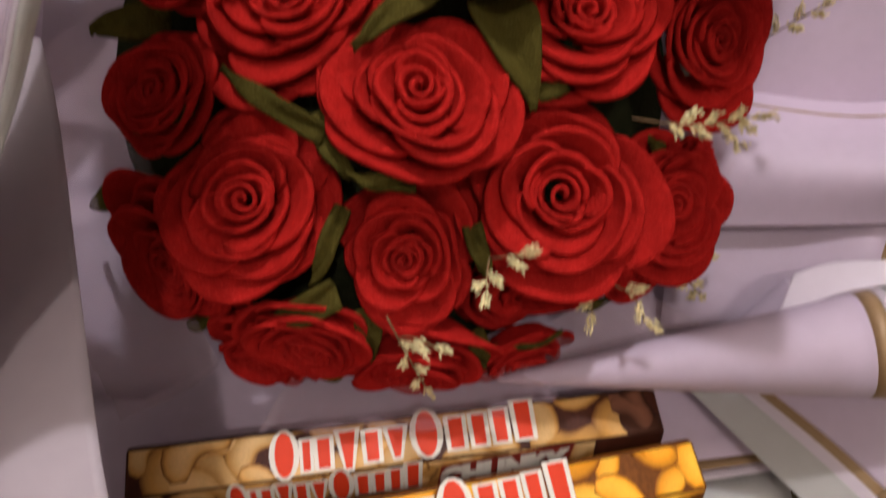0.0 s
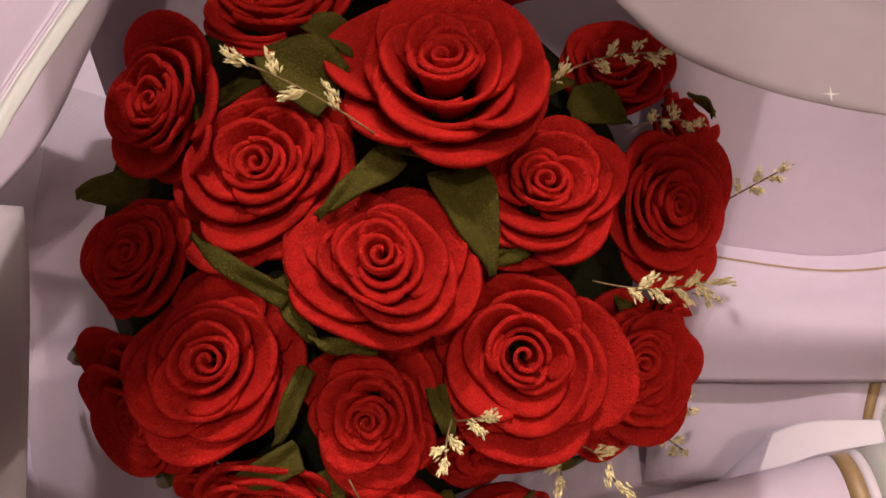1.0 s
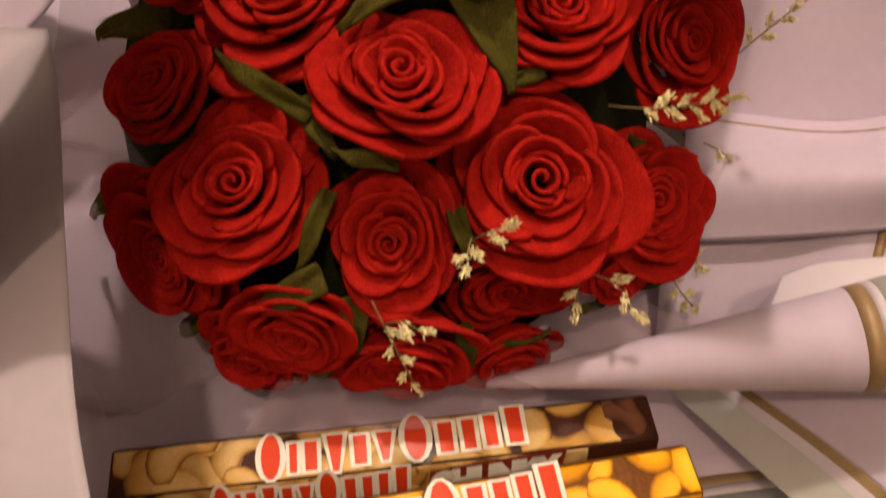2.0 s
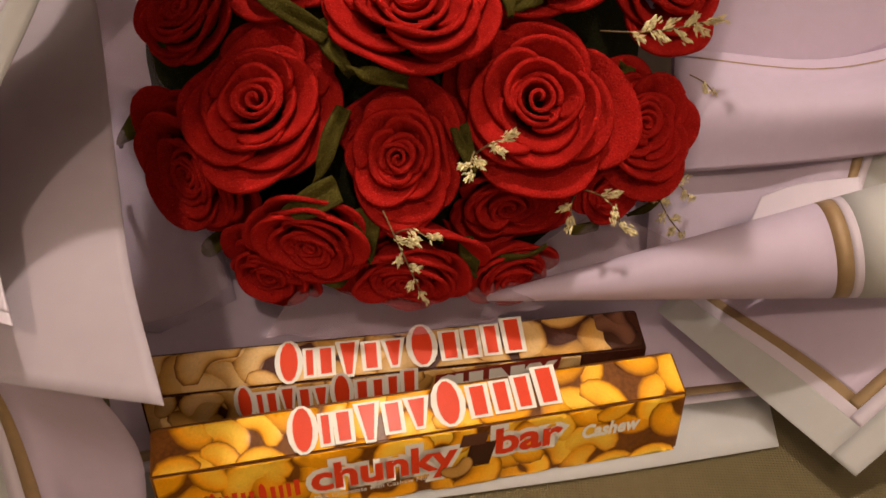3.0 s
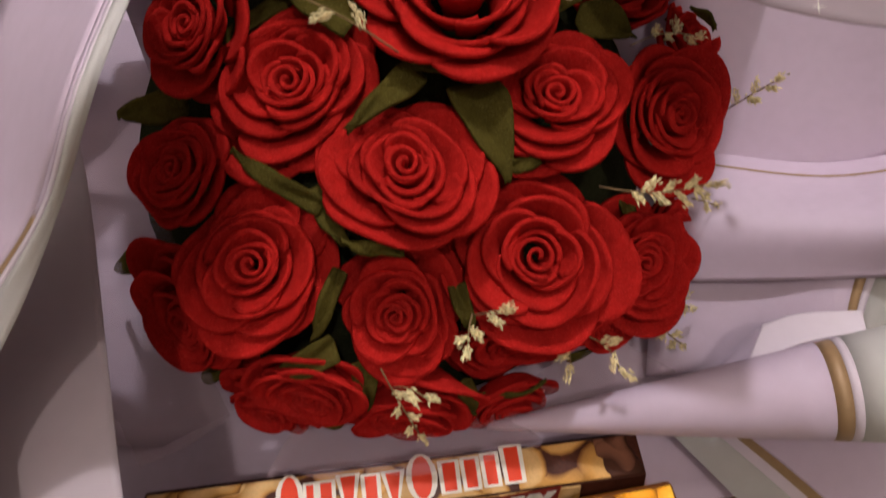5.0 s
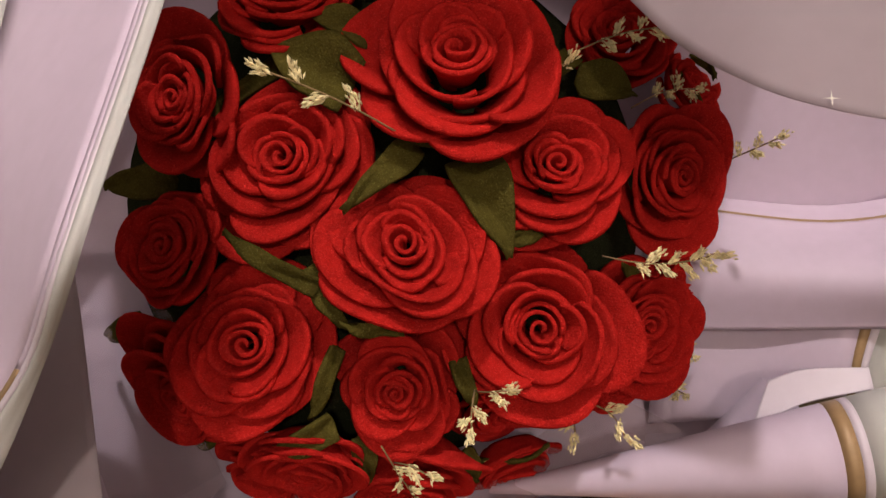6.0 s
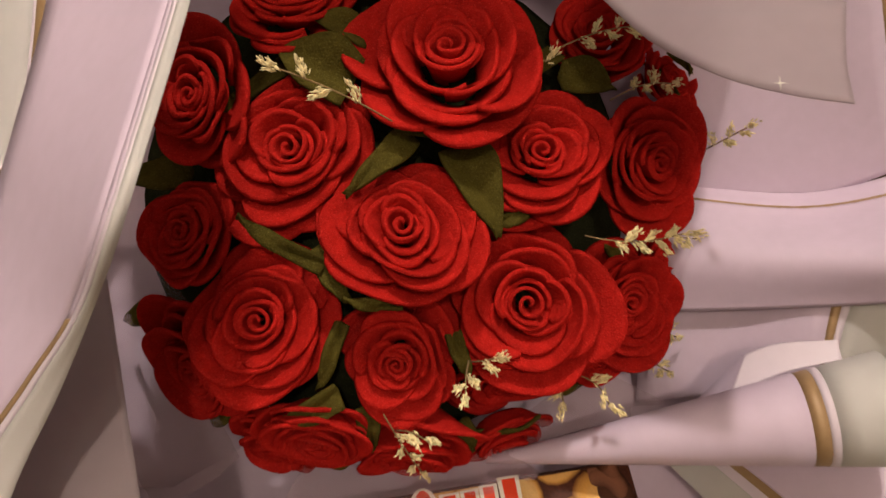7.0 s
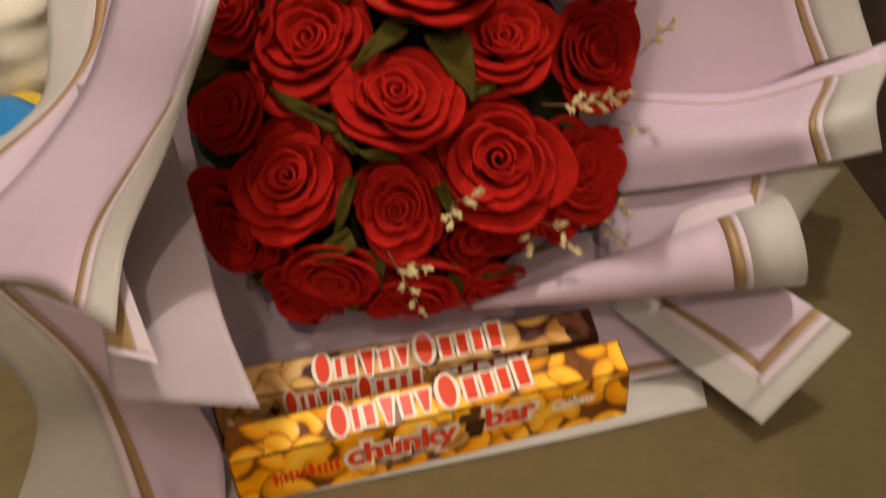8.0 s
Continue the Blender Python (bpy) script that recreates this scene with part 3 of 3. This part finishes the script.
# low_left
paper("lavender paper sheet with a curved gold stripe beside the bars", patch([
    [(-0.090, 0.095, 0.125), (-0.083, 0.093, 0.086), (-0.085, 0.106, 0.024), (-0.089, 0.087, -0.021)],
    [(-0.114, 0.098, 0.129), (-0.103, 0.095, 0.088), (-0.107, 0.105, 0.031), (-0.103, 0.084, -0.016)],
    [(-0.140, 0.104, 0.136), (-0.120, 0.098, 0.099), (-0.124, 0.106, 0.048), (-0.113, 0.081, -0.004)],
    [(-0.160, 0.100, 0.124), (-0.150, 0.101, 0.079), (-0.165, 0.104, 0.037), (-0.188, 0.085, -0.007)]]),
    edged(0.64, 0.05, 0.04))
# top_flap
paper("frosted paper flap curling over the roses", patch([
    [(0.062, 0.231, 0.221), (0.078, 0.215, 0.212), (0.092, 0.191, 0.214), (0.108, 0.179, 0.215), (0.122, 0.173, 0.216)],
    [(0.074, 0.245, 0.235), (0.088, 0.230, 0.229), (0.101, 0.212, 0.225), (0.114, 0.201, 0.223), (0.126, 0.194, 0.221)],
    [(0.086, 0.262, 0.251), (0.100, 0.253, 0.247), (0.111, 0.240, 0.245), (0.123, 0.231, 0.243), (0.132, 0.226, 0.242)]]),
    [("frosted_border", BLUSH, 0.0, 1.0, 0.0, 0.7, 0.0), ("paper_panel", PAPER, 0.0, 1.0, 0.7, 1.0, 0.0)])

# the flat corner that lies towards the table's edge

def square(corner, along_u, along_v):
    """A flat sheet from its outer corner, u and v along its two edges."""
    c, a, b = Vector(corner), Vector(along_u), Vector(along_v)
    return lambda u, v: c + a * u + b * v + Vector((0, 0, 0.003 * math.sin(u * 3.1) * math.sin(v * 3.1)))


paper("flat lavender paper corner with gold chevron and frosted border",
      square((0.173, 0.126, 0.003), (0.040, 0.021, 0.042), (-0.040, 0.056, 0.001)),
      [("frosted_border", FROST, 0.0, 1.0, 0.0, 0.16, 0.0), ("frosted_border", FROST, 0.0, 0.24, 0.16, 1.5, 0.0),
       ("pale_margin", PALE, 0.24, 1.0, 0.16, 0.235, 0.0), ("pale_margin", PALE, 0.24, 0.31, 0.235, 1.5, 0.0),
       ("gold_stripe", GOLD, 0.31, 1.0, 0.235, 0.30, 0.0), ("gold_stripe", GOLD, 0.31, 0.37, 0.30, 1.5, 0.0),
       ("paper_panel", PAPER, 0.37, 1.0, 0.30, 1.5, 0.0)])

# the sheet under the bars and the flower head
paper("lavender base sheet with frosted border under the chocolate bars", patch([
    [(-0.200, 0.330, 0.060), (-0.050, 0.360, 0.070), (0.100, 0.360, 0.060), (0.170, 0.300, 0.030)],
    [(-0.170, 0.240, 0.010), (-0.050, 0.260, 0.005), (0.090, 0.250, 0.004), (0.165, 0.225, 0.000)],
    [(-0.120, 0.150, -0.009), (-0.045, 0.165, -0.009), (0.080, 0.185, -0.009), (0.160, 0.195, -0.009)],
    [(-0.105, 0.093, -0.0105), (-0.036, 0.108, -0.0105), (0.075, 0.130, -0.0105), (0.155, 0.148, -0.0105)]]),
    edged(0.76, 0.03, 0.03))


def rolled_cone(a, b, r0, r1, turns, start):
    """A sheet rolled to a cone from the small end a to the wide end b."""
    a, b = Vector(a), Vector(b)
    d = (b - a).normalized()
    e1 = Vector((0, -0.75, 0.66))
    e1 = (e1 - d * e1.dot(d)).normalized()
    e2 = d.cross(e1)

    def f(u, v):
        th = start + u * turns * math.tau
        r = (r0 + (r1 - r0) * v) * (1 - 0.10 * u)
        return a + (b - a) * v + (e1 * math.cos(th) + e2 * math.sin(th)) * r
    return f


paper("lavender paper rolled into a cone with gold stripe", rolled_cone((0.0331, 0.1816, 0.0356), (0.1870, 0.1786, 0.0762), 0.0016, 0.0236, 1.05, 2.2),
      edged(0.80, 0.035, 0.02), nu=40)


# the wrap closes behind and above the flower head; unseen overhang added to shade roses
paper("lavender wrapping sheet closing behind the roses, unseen overhang added to shade them", patch([
    [(-0.130, 0.330, 0.060), (-0.040, 0.370, 0.070), (0.060, 0.370, 0.070), (0.150, 0.335, 0.080)],
    [(-0.135, 0.320, 0.190), (-0.045, 0.360, 0.220), (0.060, 0.360, 0.220), (0.150, 0.325, 0.200)],
    [(-0.115, 0.275, 0.270), (-0.045, 0.290, 0.305), (0.050, 0.285, 0.305), (0.125, 0.265, 0.265)],
    [(-0.100, 0.240, 0.285), (-0.040, 0.235, 0.315), (0.045, 0.232, 0.315), (0.105, 0.235, 0.270)]]),
    edged(0.70, 0.03, 0.03))


def printed_star(at, size):
    # a small white cross printed on the film
    bm = bmesh.new()
    p, n = Vector(at), (DN * 0.8 + Vector((0, 0, 0.4))).normalized()
    e1 = DX - n * DX.dot(n)
    e1.normalize()
    e2 = n.cross(e1)
    for a, c in ((e1, e2), (e2, e1)):
        bm.faces.new([bm.verts.new(p + a * (s * size) + c * (t * size * 0.09)) for s, t in ((-1, 0), (0, -1), (1, 0), (0, 1))])
    tagged(part("printed_star", bm, WHITE_INK, None, smooth=False), "tiny white printed star on the frosted film", "print", "printed stars")


printed_star((0.1052, 0.1814, 0.2170), 0.0022)
printed_star((-0.0531, 0.0692, 0.1184), 0.0024)


def tulle(f, pleats, depth, nu=70, nv=14):
    """Soft netting gathered in pleats that run from v = 0 outwards."""
    def g(u, v):
        p = f(u, v)
        w = math.sin(u * pleats + 1.7 * math.sin(u * 7) + v * 1.3) * depth * (0.3 + v)
        return p + DN * w + DX * (0.5 * w)
    ob = part("tulle_veil", grid_mesh(nu, nv, g), TULLE)
    tagged(ob, "thin white tulle netting gathered round the roses", "tulle", "tulle veils")


tulle(patch([[(-0.088, 0.296, 0.142), (-0.090, 0.234, 0.104), (-0.085, 0.201, 0.069), (-0.072, 0.183, 0.036)],
    [(-0.121, 0.310, 0.142), (-0.116, 0.231, 0.094), (-0.105, 0.192, 0.067), (-0.084, 0.173, 0.032)],
    [(-0.152, 0.319, 0.145), (-0.135, 0.224, 0.095), (-0.117, 0.180, 0.069), (-0.100, 0.157, 0.037)]]), 70, 0.0035, 160)
tulle(patch([[(-0.040, 0.179, 0.043), (-0.008, 0.176, 0.039), (0.019, 0.177, 0.041), (0.038, 0.188, 0.041)],
    [(-0.048, 0.167, 0.038), (-0.012, 0.166, 0.036), (0.019, 0.168, 0.037), (0.047, 0.180, 0.040)],
    [(-0.054, 0.159, 0.032), (-0.013, 0.157, 0.036), (0.020, 0.162, 0.038), (0.055, 0.172, 0.042)]]), 26, 0.003)
tulle(patch([[(0.033, 0.188, 0.041), (0.056, 0.200, 0.051), (0.080, 0.214, 0.059)],
    [(0.042, 0.183, 0.040), (0.065, 0.193, 0.048), (0.094, 0.207, 0.056)],
    [(0.049, 0.179, 0.037), (0.075, 0.188, 0.045), (0.108, 0.201, 0.052)]]), 19, 0.003)


# ---- chocolate bars ----
BAR_L = 0.199


def kidney(bm, layer, cx, cy, ang, size, face, lift, clip=None):
    """A printed cashew: a bent bean with shade running from its rim to its crown."""
    n, m = 12, 6
    rows = []
    for i in range(n + 1):
        t = -1 + 2 * i / n
        a = t * 1.8
        fat = size * 0.26 * max(0.0, 1 - abs(t) ** 2.6) ** 0.5
        r = size * 0.34
        row = []
        for j in range(m + 1):
            s = -1 + 2 * j / m
            rr = r + fat * s
            x, y = rr * math.cos(a) - r, rr * math.sin(a)
            px, py = cx + x * math.cos(ang) - y * math.sin(ang), cy + x * math.sin(ang) + y * math.cos(ang)
            if clip:
                px, py = min(max(px, clip[0]), clip[1]), min(max(py, 0.0003), clip[2])
            crown = (1 - s * s) * (1 - t ** 4)
            v = bm.verts.new(face(px, py, lift + 0.0003 * crown))
            v[layer] = min(1.0, crown ** 0.5 * (0.72 + 0.3 * math.sin(ang + 1.4 * s)))
            row.append(v)
        rows.append(row)
    for r1, r2 in zip(rows, rows[1:]):
        for j in range(m):
            try:
                bm.faces.new((r1[j], r2[j], r2[j + 1], r1[j + 1]))
            except ValueError:
                pass


def nuts(thing, name, face, x0, x1, y1, step, size, mat, rnd, lift=0.0002):
    """Printed nuts heaped over a face, cut off at its edges."""
    rows = max(1, round(y1 / step))
    cells = [(c, r) for c in range(int((x1 - x0) / step) + 1) for r in range(rows + 1)]
    rnd.shuffle(cells)
    for k, (c, r) in enumerate(cells):
        x = x0 + (c + 0.5 * (r % 2) + rnd.uniform(-0.3, 0.3)) * step
        y = (r + rnd.uniform(-0.3, 0.3)) * y1 / rows
        if not x0 < x < x1:
            continue
        bm = bmesh.new()
        layer = bm.verts.layers.float.new("shade")
        kidney(bm, layer, x, y, rnd.uniform(0, 6.28), size * rnd.uniform(0.75, 1.15), face, lift + 0.000035 * (k % 17), (x0, x1, y1 - 0.0003))
        part(name, bm, mat, thing)


def plate(name, thing, face, outline, mat, lift):
    bm = bmesh.new()
    bm.faces.new([bm.verts.new(face(x, y, lift)) for x, y in outline])
    part(name, bm, mat, thing, smooth=False)


def letters(thing, face, text, x0, x1, y0, slope, mat, lift, height=None, shear=0.0, fat=0.0, name="lettering"):
    """Words set on a face of the box between x0 and x1, on a baseline that climbs by slope."""
    cu = bpy.data.curves.new(name, "FONT")
    cu.body, cu.size, cu.shear, cu.offset, cu.resolution_u = text, 1.0, shear, 0.0, 3
    tmp = bpy.data.objects.new(name, cu)
    me = bpy.data.meshes.new_from_object(tmp)
    xs, ys = [v.co.x for v in me.vertices], [v.co.y for v in me.vertices]
    bx = min(xs)
    kx = (x1 - x0) / (max(xs) - bx)
    ky = height / 0.7 if height else kx
    if fat:
        bold = bpy.data.curves.new(name, "FONT")
        bold.body, bold.size, bold.shear, bold.offset, bold.resolution_u = text, 1.0, shear, fat / kx, 3
        bolder = bpy.data.objects.new(name, bold)
        me = bpy.data.meshes.new_from_object(bolder)
        bpy.data.objects.remove(bolder)
    for v in me.vertices:
        x = (v.co.x - bx) * kx
        v.co = face(x0 + x, y0 + v.co.y * ky + slope * x, lift)
    bpy.data.objects.remove(tmp)
    me.materials.clear()
    me.materials.append(mat)
    ob = new(name, me)
    ob.parent = thing
    return ob


def emblem(thing, face, x0, x1, y0, h, slope, back, lift):
    """The maker's mark as plain tapered red shapes on a pale backing."""
    widths = (1.15, 0.5, 0.8, 1.0, 0.85, 1.0, 1.35, 0.95, 0.85, 0.85, 1.05)
    tall = (1.2, 0.85, 0.85, 0.95, 0.85, 0.85, 1.25, 0.9, 0.9, 0.95, 1.1)
    k = (x1 - x0) / sum(widths)
    x = x0
    for i, (w, t) in enumerate(zip(widths, tall)):
        w *= k
        yb = y0 + slope * (x - x0) - (0.12 * h if i in (0, 3, 6) else 0)
        top = y0 + slope * (x - x0) + h * t
        d = w * 0.14
        if i in (3, 5):
            shape = [(x + w * 0.35, yb), (x + w * 0.65, yb), (x + w * 0.92, top), (x + d * 0.6, top)]
        elif i in (0, 6):
            shape = [(x + w / 2 + w * 0.42 * math.cos(q * math.tau / 14), (yb + top) / 2 + (top - yb) / 2 * math.sin(q * math.tau / 14)) for q in range(14)]
        else:
            shape = [(x + d, yb), (x + w - d, yb), (x + w - d * 0.8, top), (x + d * 0.8, top)]
        if back:
            mx, my = x + w / 2, (yb + top) / 2
            gx, gy = 1 + 0.0021 / w, 1 + 0.0020 / (top - yb)
            plate("emblem_back", thing, face, [(mx + (a - mx) * gx, my + (c - my) * gy) for a, c in shape], back, lift + 0.00002 * i)
        mx = x + w / 2
        plate("emblem_block", thing, face, [(mx + (a - mx) * 0.74, c) for a, c in shape], RED_INK, lift + 0.0004)
        x += w


def chocolate_bar(left, yaw, yellow, seed):
    """A five-sided carton lying on the paper: text on its sloped top and on its front."""
    rnd = random.Random(seed)
    ax = Vector((math.cos(radians(yaw)), math.sin(radians(yaw)), 0))
    across = Vector((-ax.y, ax.x, 0))
    left = Vector(left)
    bar = empty("chocolate_bar", left + ax * BAR_L / 2)
    base = left - bar.location
    sec = [(0.0, 0.0), (0.0045, 0.0295), (0.0205, 0.0345), (0.0235, 0.032), (0.0235, 0.0)]

    def at(x, s):
        return base + ax * x + across * sec[s][0] + Vector((0, 0, sec[s][1]))

    def make_face(i):
        o, e = at(0, i), at(0, i + 1)
        up = (e - o)
        nrm = ax.cross(up).normalized()
        return (lambda x, y, l: o + ax * x + up.normalized() * y + nrm * l), up.length

    front, fh = make_face(0)
    slope, sh = make_face(1)
    bm = bmesh.new()
    rings = []
    for x, k in ((0.0, 0.985), (0.0012, 1.0), (BAR_L - 0.0012, 1.0), (BAR_L, 0.985)):
        mid = Vector((0, 0, 0.018)) + across * 0.016
        rings.append([bm.verts.new(base + ax * x + mid + ((at(0, s) - base) - mid) * k) for s in range(5)])
    for a, b in zip(rings, rings[1:]):
        for s in range(5):
            bm.faces.new((a[s], a[(s + 1) % 5], b[(s + 1) % 5], b[s]))
    bm.faces.new(rings[0]), bm.faces.new(rings[-1][::-1])
    bmesh.ops.recalc_face_normals(bm, faces=bm.faces[:])
    bmesh.ops.bevel(bm, geom=[e for e in bm.edges if abs((e.verts[0].co - e.verts[1].co).normalized().dot(ax)) > 0.9], offset=0.0005, segments=2, affect="EDGES")
    part("carton", bm, YELLOW_CARD if yellow else BROWN_CARD, bar, smooth=False)
    ink = CASHEW_INK if yellow else NUT_INK
    if yellow:
        nuts(bar, "printed_nut", slope, 0.001, BAR_L - 0.001, sh, 0.0142, 0.0240, ink, rnd)
        nuts(bar, "printed_nut", front, 0.001, BAR_L - 0.001, fh, 0.0142, 0.0240, ink, rnd)
        plate("end_flap", bar, lambda x, y, l: at(BAR_L, 0) + (at(BAR_L, 2) - at(BAR_L, 0)) * y + across * x + ax * l, [(0.001, 0.05), (0.012, 0.05), (0.004, 0.9), (0.001, 0.85)], YELLOW_EDGE, 0.0006)
        emblem(bar, slope, 0.047, 0.150, 0.0015, 0.0125, 0.03, WHITE_INK, 0.0013)
        letters(bar, front, "chunky", 0.054, 0.107, 0.0118, 0.02, WHITE_INK, 0.0012, 0.0125, 0.0, 0.0026)
        letters(bar, front, "chunky", 0.054, 0.107, 0.0118, 0.02, RED_INK, 0.0016, 0.0125, 0.0, 0.0006)
        letters(bar, front, "bar", 0.123, 0.148, 0.0155, 0.02, WHITE_INK, 0.0012, 0.0125, 0.0, 0.0026)
        letters(bar, front, "bar", 0.123, 0.148, 0.0155, 0.02, RED_INK, 0.0016, 0.0125, 0.0, 0.0006)
        letters(bar, front, "Cashew", 0.157, 0.180, 0.0160, 0.03, WHITE_INK, 0.0016, 0.0065, 0.15, 0.0003)
        letters(bar, front, "Milk Chocolate with Cashew Nuts", 0.054, 0.098, 0.0072, 0.02, WHITE_INK, 0.0016, 0.0022, 0.0, 0.0)
        emblem(bar, front, 0.017, 0.050, 0.0105, 0.0075, 0.03, None, 0.0013)
        bm = bmesh.new()
        layer = bm.verts.layers.float.new("shade")
        for x, y, w, h, s in ((0.110, 0.0105, 0.010, 0.012, 0.25), (0.1085, 0.0215, 0.010, 0.006, 0.6)):
            q = [bm.verts.new(front(x + a * w + 0.25 * b * h, y + b * h, 0.0013 + 0.0001 * s)) for a, b in ((0, 0), (1, 0), (1, 1), (0, 1))]
            for j, vv in enumerate(q):
                vv[layer] = s + 0.1 * (j > 1)
            bm.faces.new(q)
        part("printed_chocolate", bm, CHOC_INK, bar, "printed chocolate block", smooth=False)
        bm = bmesh.new()
        layer = bm.verts.layers.float.new("shade")
        kidney(bm, layer, 0.1085, 0.010, 5.2, 0.013, front, 0.0018)
        part("printed_cashew", bm, NUT_INK, bar)
    else:
        nuts(bar, "printed_nut", slope, 0.001, BAR_L * 0.74, sh, 0.0122, 0.0240, ink, rnd)
        nuts(bar, "printed_nut", front, 0.001, BAR_L * 0.86, fh, 0.011, 0.023, ink, rnd)
        nuts(bar, "printed_cashew", slope, 0.146, 0.184, sh, 0.016, 0.029, ink, rnd, 0.0005)
        nuts(bar, "printed_chocolate", slope, 0.180, BAR_L - 0.001, sh, 0.011, 0.020, CHOC_INK, rnd, 0.0005)
        emblem(bar, slope, 0.050, 0.150, 0.0015, 0.0125, 0.025, WHITE_INK, 0.0013)
        emblem(bar, front, 0.034, 0.105, 0.0165, 0.0125, 0.02, WHITE_INK, 0.0013)
        plate("title_plate", bar, front, [(0.110, 0.013), (0.160, 0.015), (0.163, 0.0315), (0.112, 0.0275)], MAROON_INK, 0.0013)
        letters(bar, front, "CHUNKY", 0.1125, 0.159, 0.0155, 0.05, WHITE_INK, 0.0017, 0.0105, 0.0, 0.0010)
    return bar


tagged(chocolate_bar((-0.0815, 0.0983, -0.0098), 13.6, True, 7), "yellow glossy chocolate bar box printed with cashew nuts", "chocolate bar")
tagged(chocolate_bar((-0.0960, 0.1312, -0.0088), 10.4, False, 8), "brown glossy chocolate bar box printed with roasted nuts", "chocolate bar")


# ---- things at the back of the table ----
def tissue_roll(x, y, r, h):
    roll = empty("tissue_roll", (x, y, TOP - 0.02))

    def f(a, b):
        th = a * math.tau
        k = r * (1 - 0.35 * max(0.0, abs(2 * b - 1) - 0.8) / 0.2) * (1 + 0.05 * math.sin(3 * th + 9 * b) + 0.03 * math.sin(23 * b))
        return (k * math.cos(th), k * math.sin(th), h * b)

    part("paper_layer", grid_mesh(30, 20, f), CREAM, roll)
    bm = bmesh.new()
    bmesh.ops.create_cone(bm, cap_ends=True, segments=24, radius1=r * 0.7, radius2=r * 0.7, depth=h * 0.96, matrix=Matrix.Translation((0, 0, h * 0.48)))
    part("core", bm, CREAM, roll)
    return tagged(roll, "crumpled cream tissue roll standing on the dark cabinet", "tissue roll")


tissue_roll(-0.352, 0.535, 0.037, 0.10)


def snack_pouch(x, y, turn):
    pouch = empty("plastic_pouch", (x, y, TOP))
    pouch.rotation_euler = (0, 0, radians(turn))

    def skin(v0, v1):
        def f(a, b):
            v = v0 + (v1 - v0) * b
            s = 2 * a - 1
            puff = 0.022 * (1 - s ** 4) * (1 - (2 * v - 1) ** 4) ** 0.5 if 0 < v < 1 else 0.0
            return (0.085 * s, -0.06 + 0.13 * v, 0.004 + puff)
        return f

    part("blue_panel", grid_mesh(16, 12, skin(0.0, 0.80), 0.003), BLUE, pouch, "bright blue plastic panel")
    part("yellow_band", grid_mesh(16, 5, skin(0.80, 1.0), 0.003), YELLOW, pouch, "yellow plastic band")
    return tagged(pouch, "blue and yellow plastic pouch lying on the table", "pouch")


snack_pouch(-0.318, 0.402, -38)
